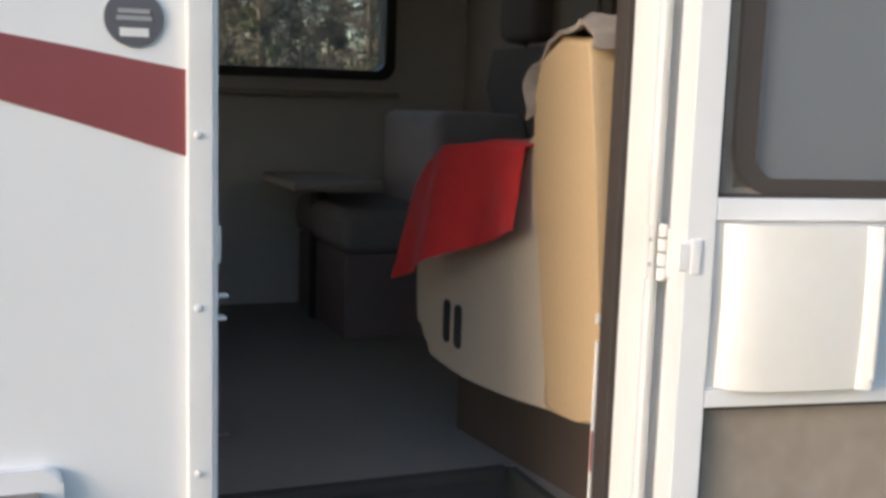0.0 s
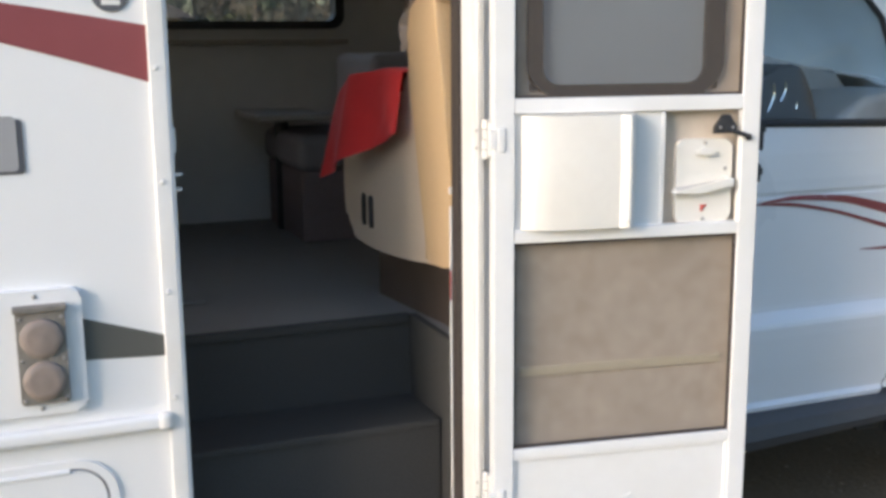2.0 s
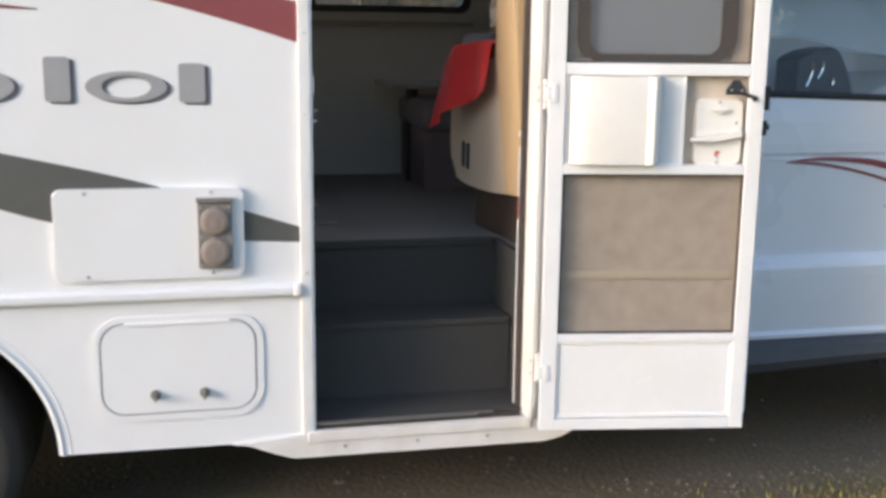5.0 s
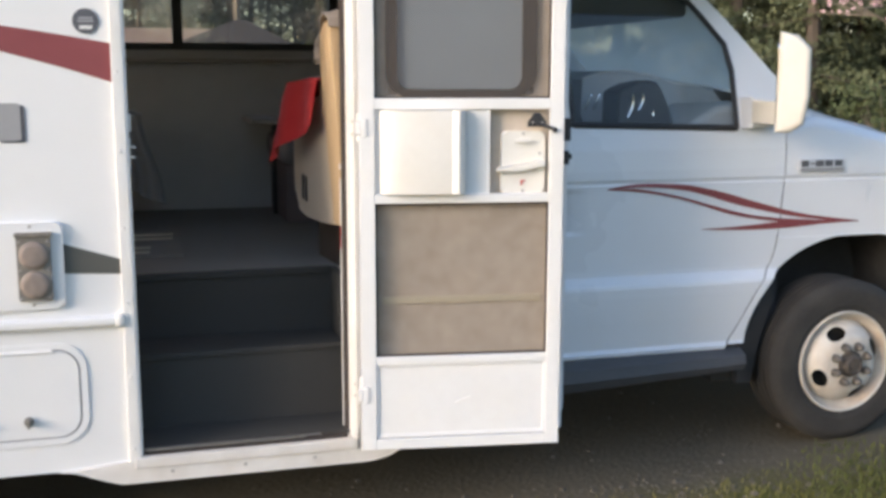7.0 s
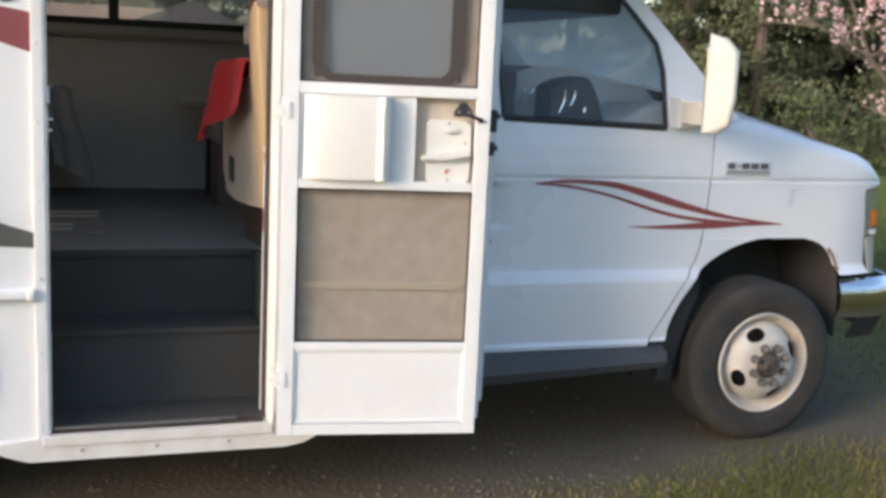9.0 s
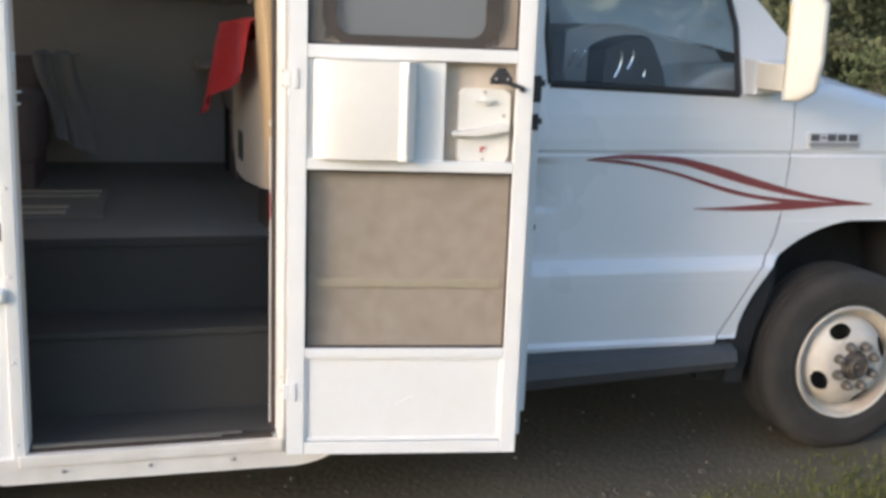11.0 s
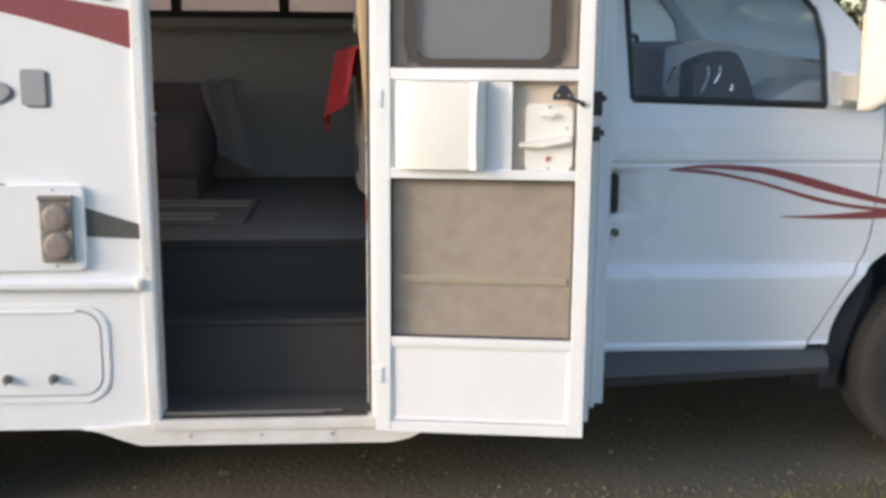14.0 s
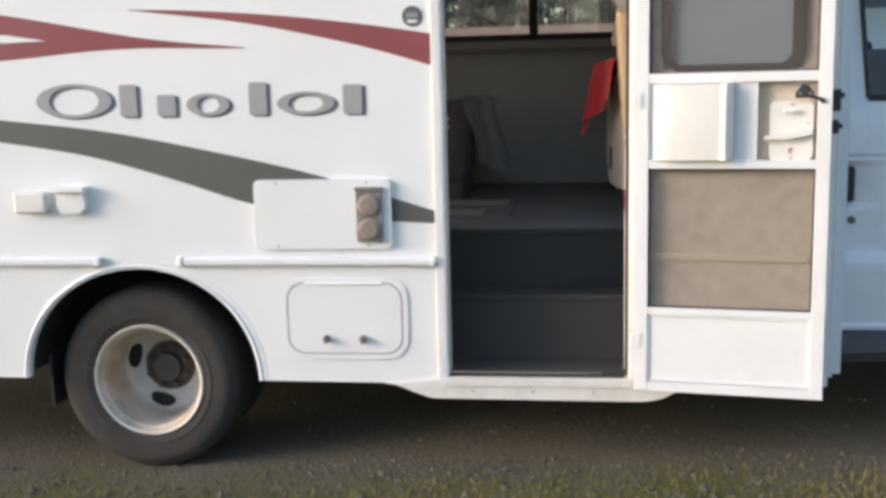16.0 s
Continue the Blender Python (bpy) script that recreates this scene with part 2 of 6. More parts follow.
M_BAND = glass("dark_sun_band", (0.10, 0.12, 0.12))
# added translucent sheet that passes daylight into the coach
M_FILL_SHEET = glass("fill_light_sheet", (0.8, 0.8, 0.8), veil=0.9, veil_colour=(0.90, 0.88, 0.85), through=0.9)
M_FROST = glass("frosted_door_pane", (0.5, 0.55, 0.56), gloss=0.25, veil=0.9, veil_colour=(0.60, 0.68, 0.73))
M_AMBER = material("amber_lens", (0.75, 0.18, 0.02), 0.2, spread=0.05, size=60, blotch=9)
M_LAMP = material("lamp_reflector", (0.55, 0.60, 0.58), 0.15, metal=0.8, spread=0.1, size=40, blotch=9)
M_LENS = material("grey_lens", (0.30, 0.32, 0.30), 0.2, spread=0.08, size=40, blotch=9, coat=0.4)
M_REDTAG = material("red_tag", (0.55, 0.05, 0.03), 0.5, spread=0.1, size=60, blotch=9)
M_BARK = material("grey_bark", (0.17, 0.135, 0.10), 0.9, spread=0.3, size=25, blotch=5, bump=0.6)
M_FIRBARK = material("dark_bark", (0.085, 0.066, 0.05), 0.9, spread=0.3, size=25, blotch=5, bump=0.6)
M_LEAF = material("dark_needles", (0.085, 0.098, 0.045), 0.8, spread=0.45, size=3.0, blotch=0.5, tint=(0.120, 0.120, 0.055), amount=0.8)
M_BUSH = material("bush_leaves", (0.055, 0.072, 0.022), 0.75, spread=0.4, size=5.0, blotch=1.0, tint=(0.08, 0.08, 0.03), amount=0.7)
M_BLOSSOM = material("pink_petals", (0.80, 0.56, 0.58), 0.8, spread=0.2, size=9.0, blotch=2.0, tint=(0.74, 0.42, 0.46), amount=0.7)
M_BRUSH = material("bare_twigs", (0.22, 0.185, 0.145), 0.9, spread=0.35, size=6.0, blotch=0.8, tint=(0.17, 0.165, 0.11), amount=0.8)
M_GRASS = material("grass_blades", (0.092, 0.104, 0.018), 0.8, spread=0.5, size=9.0, blotch=0.9, tint=(0.25, 0.185, 0.058), amount=0.9)
M_LAWN = material("lawn_blades", (0.13, 0.20, 0.045), 0.8, spread=0.4, size=9.0, blotch=0.7, tint=(0.20, 0.22, 0.07), amount=0.8)
M_STONE = material("drive_stones", (0.10, 0.086, 0.064), 0.95, spread=0.45, size=30.0, blotch=9.0, tint=(0.19, 0.165, 0.125), amount=0.5, bump=0.3)
M_ROOF = material("brown_shingles", (0.075, 0.058, 0.048), 0.9, spread=0.3, size=9, blotch=1, bump=0.4)
M_TANROOF = material("tan_metal_roof", (0.36, 0.235, 0.165), 0.75, spread=0.1, size=4, blotch=0.6, tint=(0.30, 0.20, 0.145), amount=0.5)
M_TIMBER = material("weathered_timber", (0.24, 0.19, 0.14), 0.85, spread=0.2, size=9, blotch=1.5, bump=0.2)


def screen_material():
    """Woven insect screen: dark threads, mostly open."""
    m = bpy.data.materials.new("insect_screen")
    m.use_nodes = True
    n, link = m.node_tree.nodes, m.node_tree.links.new
    n.remove(n["Principled BSDF"])
    thread, gap, mix = n.new("ShaderNodeBsdfDiffuse"), n.new("ShaderNodeBsdfTransparent"), n.new("ShaderNodeMixShader")
    thread.inputs["Color"].default_value = (0.16, 0.135, 0.115, 1)
    mix.inputs["Fac"].default_value = 0.36
    link(gap.outputs["BSDF"], mix.inputs[1])
    link(thread.outputs["BSDF"], mix.inputs[2])
    link(mix.outputs["Shader"], n["Material Output"].inputs["Surface"])
    return m


M_SCREEN = screen_material()


def ground_material():
    """Dark gravel drive that fades into patchy grass on both sides."""
    m = bpy.data.materials.new("drive_and_lawn")
    m.use_nodes = True
    n, link = m.node_tree.nodes, m.node_tree.links.new
    bsdf = n["Principled BSDF"]
    bsdf.inputs["Roughness"].default_value = 1.0
    bsdf.inputs["Specular IOR Level"].default_value = 0.08
    where, split = n.new("ShaderNodeTexCoord"), n.new("ShaderNodeSeparateXYZ")
    link(where.outputs["Object"], split.inputs["Vector"])

    def noise_of(scale, detail=6):
        k = n.new("ShaderNodeTexNoise")
        k.inputs["Scale"].default_value, k.inputs["Detail"].default_value = scale, detail
        link(where.outputs["Object"], k.inputs["Vector"])
        return k.outputs["Fac"]

    def math_of(kind, a, b):
        k = n.new("ShaderNodeMath")
        k.operation = kind
        for slot, v in zip(k.inputs, (a, b)):
            if isinstance(v, (int, float)):
                slot.default_value = v
            else:
                link(v, slot)
        return k.outputs["Value"]

    def mix_of(f, a, b):
        k = n.new("ShaderNodeMix")
        k.data_type = 'RGBA'
        for slot, v in (("Factor", f), ("A", a), ("B", b)):
            if isinstance(v, tuple):
                k.inputs[slot].default_value = v
            else:
                link(v, k.inputs[slot])
        return k.outputs["Result"]

    def ramp_of(v, lo, hi):
        k = n.new("ShaderNodeMapRange")
        k.inputs["From Min"].default_value, k.inputs["From Max"].default_value = lo, hi
        link(v, k.inputs["Value"])
        return k.outputs["Result"]

    wave = math_of('MULTIPLY', math_of('SUBTRACT', noise_of(1.6), 0.5), 0.9)
    off = math_of('ABSOLUTE', math_of('SUBTRACT', split.outputs["Y"], 1.75), 0.0)
    lawn = ramp_of(math_of('ADD', off, wave), 1.65, 2.05)
    dirt = mix_of(noise_of(60), (0.098, 0.083, 0.058, 1), (0.172, 0.148, 0.106, 1))
    dirt = mix_of(ramp_of(noise_of(2.2), 0.45, 0.75), dirt, (0.154, 0.131, 0.094, 1))
    turf = mix_of(noise_of(35), (0.064, 0.072, 0.016, 1), (0.180, 0.165, 0.044, 1))
    turf = mix_of(ramp_of(noise_of(1.1), 0.40, 0.75), turf, (0.150, 0.118, 0.052, 1))
    ahead = math_of('MULTIPLY', ramp_of(math_of('ADD', split.outputs["X"], wave), 3.5, 4.6), 0.75)
    lawn = math_of('MAXIMUM', lawn, ahead)
    link(mix_of(lawn, dirt, turf), bsdf.inputs["Base Color"])
    b = n.new("ShaderNodeBump")
    b.inputs["Strength"].default_value, b.inputs["Distance"].default_value = 0.35, 0.02
    link(noise_of(45), b.inputs["Height"])
    link(b.outputs["Normal"], bsdf.inputs["Normal"])
    return m


M_GROUND = ground_material()


# ---- building helpers ----
def slope(x):
    """Height of the ground, tilted to meet both wheels where they fit the camera's view."""
    return -0.059 + 0.0355 * (np.clip(x, -4.0, 6.0) + 1.208)


def part(name, bm, mat, parent=None, label="", smooth=35.0, mats=()):
    """Link a bmesh as one mesh object, under a thing or a part."""
    me = bpy.data.meshes.new(name)
    bmesh.ops.recalc_face_normals(bm, faces=bm.faces)
    bm.to_mesh(me)
    bm.free()
    me.materials.append(mat)
    for extra in mats:
        me.materials.append(extra)
    if smooth:
        me.polygons.foreach_set("use_smooth", [True] * len(me.polygons))
        me.set_sharp_from_angle(angle=radians(smooth))
    ob = new(name, me)
    ob.parent = parent
    if smooth and len(me.polygons) < 6000:
        flat = ob.modifiers.new("flat_faces", 'WEIGHTED_NORMAL')
        flat.keep_sharp = True
    if label:
        tagged(ob, label)
    return ob


def thing(name, label, category, group="", at=(0, 0, 0)):
    ob = new(name)
    ob.location = at
    return tagged(ob, label, category, group)


def box(bm, x0, x1, y0, y1, z0, z1, bevel=0.0, seg=2):
    r = bmesh.ops.create_cube(bm, size=1.0, matrix=Matrix.LocRotScale(((x0 + x1) / 2, (y0 + y1) / 2, (z0 + z1) / 2), None, (x1 - x0, y1 - y0, z1 - z0)))
    vs = r["verts"]
    if bevel:
        es = list({e for v in vs for e in v.link_edges})
        r2 = bmesh.ops.bevel(bm, geom=es, offset=bevel, segments=seg, affect='EDGES', profile=0.5)
        return r2["verts"]
    return vs


def prism(bm, outline, axis, a0, a1, bevel=0.0, seg=2):
    """An outline in the two other axes (in xyz order), pushed along one axis from a0 to a1."""
    def spot(u, v, a):
        return {"x": (a, u, v), "y": (u, a, v), "z": (u, v, a)}[axis]
    low = [bm.verts.new(spot(u, v, a0)) for u, v in outline]
    high = [bm.verts.new(spot(u, v, a1)) for u, v in outline]
    f0, f1 = bm.faces.new(low), bm.faces.new(high)
    n = len(outline)
    for i in range(n):
        bm.faces.new((low[i], low[(i + 1) % n], high[(i + 1) % n], high[i]))
    if bevel:
        es = list({e for f in (f0, f1) for e in f.edges})
        bmesh.ops.bevel(bm, geom=es, offset=bevel, segments=seg, affect='EDGES', profile=0.5)
    bm.normal_update()
    bmesh.ops.triangulate(bm, faces=[f for f in bm.faces if len(f.verts) > 4])


def tube(bm, a, b, r, sides=12, r2=None):
    a, b = Vector(a), Vector(b)
    m = Matrix.Translation((a + b) / 2) @ (b - a).to_track_quat("Z", "Y").to_matrix().to_4x4()
    return bmesh.ops.create_cone(bm, cap_ends=True, segments=sides, radius1=r, radius2=r if r2 is None else r2, depth=(b - a).length, matrix=m)["verts"]


def pipe(bm, line, r, sides=6):
    """One bent round bar along a line."""
    line = [Vector(p) for p in line]
    g = []
    for i, p in enumerate(line):
        d = (line[min(i + 1, len(line) - 1)] - line[max(i - 1, 0)]).normalized()
        m = d.to_track_quat("Z", "Y").to_matrix()
        g.append([bm.verts.new(p + m @ Vector((r * math.cos(2 * math.pi * k / sides), r * math.sin(2 * math.pi * k / sides), 0))) for k in range(sides)])
    for a, b in zip(g, g[1:]):
        j = min(range(sides), key=lambda q: (b[q].co - a[0].co).length)
        for k in range(sides):
            bm.faces.new((a[k], a[(k + 1) % sides], b[(k + 1 + j) % sides], b[(k + j) % sides]))
    bm.faces.new(g[0])
    bm.faces.new(g[-1])


def ball(bm, c, r, u=10, v=7, stretch=(1, 1, 1)):
    return bmesh.ops.create_uvsphere(bm, u_segments=u, v_segments=v, radius=r, matrix=Matrix.LocRotScale(c, None, stretch))["verts"]


def sheet(bm, point, nu, nv):
    """A grid of quads through point(u, v), u and v from 0 to 1."""
    g = [[bm.verts.new(point(i / nu, j / nv)) for j in range(nv + 1)] for i in range(nu + 1)]
    for i in range(nu):
        for j in range(nv):
            bm.faces.new((g[i][j], g[i + 1][j], g[i + 1][j + 1], g[i][j + 1]))
    return g


def thicken(bm, by):
    bmesh.ops.recalc_face_normals(bm, faces=bm.faces)
    bmesh.ops.solidify(bm, geom=list(bm.faces), thickness=by)


def rounded(x0, x1, z0, z1, r, n=6, corners=(1, 1, 1, 1)):
    """A rectangle with rounded corners, as an outline; corners from lower left, anticlockwise."""
    out = []
    for (cx, cz, a), on in zip(((x0, z0, 180), (x1, z0, 270), (x1, z1, 0), (x0, z1, 90)), corners):
        if not on:
            out.append((cx, cz))
            continue
        ox, oz = cx + (r if cx == x0 else -r), cz + (r if cz == z0 else -r)
        out += [(ox + r * math.cos(radians(a + 90 * i / n)), oz + r * math.sin(radians(a + 90 * i / n))) for i in range(n + 1)]
    return out


def between(x, table):
    """Straight lines between rows of (x, value)."""
    return float(np.interp(x, [r[0] for r in table], [r[1] for r in table]))


def glide(points, n=10):
    """A smooth line through points (Catmull-Rom)."""
    p = [Vector(q) for q in points]
    p = [2 * p[0] - p[1]] + p + [2 * p[-1] - p[-2]]
    out = []
    for i in range(1, len(p) - 2):
        for k in range(n):
            t = k / n
            out.append(0.5 * (2 * p[i] + (p[i + 1] - p[i - 1]) * t + (2 * p[i - 1] - 5 * p[i] + 4 * p[i + 1] - p[i + 2]) * t * t + (3 * p[i] - p[i - 1] - 3 * p[i + 1] + p[i + 2]) * t ** 3))
    return out + [p[-2]]


def ring(bm, outer, inner, axis, a0, a1):
    """A frame between two outlines with the same number of corners, pushed along one axis."""
    def spot(p, a):
        return {"x": (a, p[0], p[1]), "y": (p[0], a, p[1]), "z": (p[0], p[1], a)}[axis]
    rows = [[bm.verts.new(spot(p, a)) for p in line] for line, a in ((outer, a0), (outer, a1), (inner, a1), (inner, a0))]
    n = len(outer)
    for k in range(4):
        for i in range(n):
            bm.faces.new((rows[k][i], rows[k][(i + 1) % n], rows[(k + 1) % 4][(i + 1) % n], rows[(k + 1) % 4][i]))


def turned(bm, profile, centre, sides=48):
    """A body turned round the y axis through centre: profile rows of (radius, y)."""
    cx, cz = centre
    g = [[bm.verts.new((cx + r * math.cos(2 * math.pi * i / sides), y, cz + r * math.sin(2 * math.pi * i / sides))) for i in range(sides)] for r, y in profile]
    for a in range(len(g) - 1):
        for i in range(sides):
            bm.faces.new((g[a][i], g[a][(i + 1) % sides], g[a + 1][(i + 1) % sides], g[a + 1][i]))
    return g


# ---- the motorhome: coach body ----
home = thing("motorhome", "white motorhome with red and grey stripes and open entry door", "motorhome")
COACH_FIT = Matrix.Translation((0, 0, -0.012)) @ Matrix.Diagonal((1.012, 1, 1, 1))


def wall_part(name, bm, mat, parent, label="", smooth=35.0):
    """A part of the side wall, in the coach's own measure."""
    bmesh.ops.transform(bm, matrix=COACH_FIT, verts=bm.verts)
    return part(name, bm, mat, parent, label, smooth)


FAR = 2.45          # outer face of the far side wall
FLOOR = 0.87        # top of the living floor
ROOF = 3.0
ARCH = (-1.185, 0.349, 0.494, 0.448)      # wheel arch: centre x, base z, half width towards the rear, height


def arch_line(n=36, grow=0.0):
    cx, cz, a, b = ARCH
    out = []
    for i in range(n + 1):
        c, k = math.cos(math.pi * i / n), math.sin(math.pi * i / n)
        out.append((cx - ((a if c > 0 else 0.467) + grow) * c, cz + (b + grow) * k))
    return out


bm = bmesh.new()
line = [(-4.2, 0.349)] + arch_line() + [(-0.192, 0.347), (0.0, 0.29), (0.0, 2.17), (0.747, 2.17), (0.747, 0.29), (0.88, 0.315), (0.93, 0.347), (1.428, 0.347), (1.428, 2.03), (2.78, 2.03), (2.90, 2.07), (2.95, 2.2), (2.65, ROOF - 0.05), (2.4, ROOF), (-4.2, ROOF)]
prism(bm, line, "y", 0.0, 0.035)
part("side_wall", bm, M_COACH, home, "smooth white fibreglass side wall")
bm = bmesh.new()
line = [(-4.2, 0.349), (1.445, 0.349), (1.445, 1.725), (1.085, 1.725), (-0.75, 1.725), (-4.2, 1.725)]
prism(bm, line, "y", FAR - 0.04, FAR)
prism(bm, [(-4.2, 2.36), (1.475, 2.36), (2.85, 2.36), (2.6, ROOF - 0.05), (2.4, ROOF), (-4.2, ROOF)], "y", FAR - 0.04, FAR)
prism(bm, [(-4.2, 1.725), (-0.75, 1.725), (-0.75, 2.36), (-4.2, 2.36)], "y", FAR - 0.04, FAR)
prism(bm, [(1.085, 1.725), (1.445, 1.725), (1.445, 2.1), (2.7, 2.1), (2.85, 2.36), (1.085, 2.36)], "y", FAR - 0.04, FAR)
part("far_wall", bm, M_COACH, home)
bm = bmesh.new()
box(bm, -4.2, 2.42, 0.0, FAR, ROOF, ROOF + 0.04, 0.01)
part("roof", bm, M_COACH, home)
# rear wall with an unseen opening, added to let daylight in
bm = bmesh.new()
for y0, y1, z0, z1 in ((0.0, FAR, 0.37, 1.05), (0.0, FAR, 2.33, ROOF + 0.04), (0.0, 0.20, 1.05, 2.33), (FAR - 0.20, FAR, 1.05, 2.33)):
    box(bm, -4.24, -4.2, y0, y1, z0, z1)
bmesh.ops.remove_doubles(bm, verts=bm.verts, dist=0.0001)
part("rear_wall", bm, M_COACH, home)
# translucent sheet across the added opening, spreads its light inside
bm = bmesh.new()
sheet(bm, lambda u, v: (-4.19 + 0.012 * math.sin(60 * u), 0.17 + (FAR - 0.34) * u, 1.02 + 1.33 * v), 60, 4)
part("rear_fill_sheet", bm, M_FILL_SHEET, home, "unseen translucent sheet added at the rear to brighten the inside")
bm = bmesh.new()
prism(bm, [(1.475, 2.034), (2.78, 2.034), (2.90, 2.074), (2.95, 2.2), (2.65, ROOF - 0.05), (2.4, ROOF), (2.36, ROOF - 0.03), (2.60, ROOF - 0.08), (2.90, 2.2), (2.86, 2.10), (2.77, 2.07), (1.475, 2.07)], "y", 0.035, FAR - 0.04)
part("overcab", bm, M_COACH, home)
for y0, y1 in ((0.035, 0.33), (FAR - 0.33, FAR - 0.04)):
    bm = bmesh.new()
    box(bm, 1.432, 1.452, y0, y1, 0.40, 2.1)
    part("front_return", bm, M_COACH, home)

# wheel-arch lip, a soft rolled edge
bm = bmesh.new()
pipe(bm, [(x, 0.002, z) for x, z in arch_line(36, 0.012)], 0.008)
part("arch_lip", bm, M_COACH, home)
bm = bmesh.new()
crease = [(x, z) for x, z in arch_line(36, 0.035) if x > ARCH[0] + 0.05]
pipe(bm, [(x, 0.002, z) for x, z in crease], 0.004)
part("arch_crease", bm, M_COACH, home)
bm = bmesh.new()
liner = arch_line(20, 0.03)
sheet(bm, lambda u, v: (liner[round(u * 20)][0], 0.036 + 0.6 * v, liner[round(u * 20)][1]), 20, 2)
prism(bm, [(-1.72, 0.25), (-0.62, 0.25), (-0.62, 0.86), (-1.72, 0.86)], "y", 0.62, 0.65)
part("wheel_liner", bm, M_UNDER, home)
bm = bmesh.new()
box(bm, -1.645, -1.632, 0.10, 0.45, 0.20, 0.42, 0.003)
part("mud_flap", bm, M_BLACK, home, "black rubber mud flap behind the rear wheel")
# chassis and belly under the floor
bm = bmesh.new()
box(bm, -4.1, -1.75, 0.06, FAR - 0.06, 0.42, 0.5)
box(bm, -0.6, -0.02, 0.06, FAR - 0.06, 0.42, 0.5)
box(bm, -0.02, 1.47, 0.66, FAR - 0.06, 0.42, 0.5)
box(bm, -3.9, 3.3, 0.78, 0.86, 0.34, 0.52)
box(bm, -3.9, 3.3, FAR - 0.86, FAR - 0.78, 0.34, 0.52)
tube(bm, (-1.208, 0.3, 0.320), (-1.208, FAR - 0.3, 0.320), 0.06)
tube(bm, (2.815, 0.4, 0.42), (2.815, FAR - 0.4, 0.42), 0.05)
box(bm, 0.95, 1.46, 0.10, 0.66, 0.40, 0.5)
part("chassis", bm, M_UNDER, home)

# sill under the door and the threshold
bm = bmesh.new()
SILL = [(p.x, p.z) for p in glide([(-0.215, 0, 0.3475), (-0.165, 0, 0.341), (-0.085, 0, 0.310), (-0.022, 0, 0.289)], 5)] + [(p.x, p.z) for p in glide([(0.77, 0, 0.286), (0.845, 0, 0.302), (0.905, 0, 0.334), (0.945, 0, 0.3475)], 5)]
prism(bm, SILL + [(0.765, 0.366), (0.0, 0.366)], "y", -0.012, 0.66, 0.004)
part("door_sill", bm, M_SILL, home, "grubby off-white step sill under the entry")
bm = bmesh.new()
box(bm, 0.015, 0.735, -0.020, 0.05, 0.340, 0.376, 0.005)
part("threshold", bm, M_SILL, home)
bm = bmesh.new()
box(bm, 0.040, 0.705, 0.0, 0.032, 0.3765, 0.384, 0.002)
part("threshold_seal", bm, M_SEAL, home)
bm = bmesh.new()
box(bm, 0.045, 0.620, 0.028, 0.036, 0.384, 0.3885, 0.001)
part("threshold_strip", bm, M_SCREW, home, "thin bright metal edge strip")


def screw(parent, x, z, y=-0.014, r=0.006, mat=None):
    bm = bmesh.new()
    ball(bm, (x, y, z), r, 8, 5, (1, 0.6, 1))
    return part("screw", bm, mat or M_SCREW, parent)


for i in range(3):
    screw(home, 0.13 + 0.23 * i, 0.322, -0.014)
bm = bmesh.new()
box(bm, 0.05, 0.56, -0.004, 0.0, 0.391, 0.397)
part("threshold_strip", bm, M_SCREW, home, "worn bright metal threshold strip")

# door jambs
bm = bmesh.new()
box(bm, -0.001, 0.035, -0.014, 0.0, 0.36, 2.2, 0.004)
jamb = part("jamb_trim", bm, M_TRIM, home, "white metal trim with screws beside the entry")
bm = bmesh.new()
box(bm, 0.025, 0.041, -0.010, 0.09, 0.38, 2.17, 0.003)
part("jamb_return", bm, M_ALU, home)
for i in range(7):
    screw(jamb, 0.013, 1.823 - 0.236 * i, -0.015, 0.0055, M_TRIM)
bm = bmesh.new()
box(bm, 0.719, 0.749, -0.014, 0.055, 0.36, 2.2, 0.004)
box(bm, 0.727, 0.737, -0.020, -0.012, 0.38, 2.18, 0.003)
hinge_jamb = part("hinge_jamb", bm, M_TRIM, home, "cream hinge-side jamb with scuffed paint")
bm = bmesh.new()
box(bm, 0.709, 0.745, 0.056, 0.096, 0.38, 2.17, 0.004)
part("door_seal", bm, M_SEAL, home, "dark rubber door seal")
bm = bmesh.new()
box(bm, 0.0, 0.749, -0.014, 0.0, 2.165, 2.205, 0.004)
box(bm, 0.041, 0.70, -0.002, 0.09, 2.15, 2.165)
part("head_trim", bm, M_TRIM, home)
# strike plate and latch keeper on the lock jamb
bm = bmesh.new()
box(bm, 0.041, 0.049, 0.012, 0.020, 1.408, 1.461, 0.002)
part("strike_plate", bm, M_TRIM, home, "bright latch strike")
bm = bmesh.new()
box(bm, 0.041, 0.057, 0.012, 0.03, 1.326, 1.332, 0.002)
part("latch_catch", bm, M_TRIM, home)
bm = bmesh.new()
box(bm, 0.041, 0.060, 0.014, 0.03, 1.358, 1.363, 0.002)
part("latch_catch", bm, M_TRIM, home)
bm = bmesh.new()
box(bm, 0.0405, 0.044, 0.016, 0.05, 1.30, 1.385, 0.001)
part("keeper", bm, M_SILL, home)
# reflector tags on the hinge jamb's inner face
bm = bmesh.new()
box(bm, 0.706, 0.712, 0.097, 0.103, 0.385, 1.24, 0.002)
flange = part("inner_flange", bm, M_TRIM, home, "thin white flange behind the door seal")
bm = bmesh.new()
box(bm, 0.7045, 0.7070, 0.0957, 0.0972, 1.005, 1.080, 0.0005)
part("red_reflector", bm, M_REDTAG, flange, "thin red reflector strip")
bm = bmesh.new()
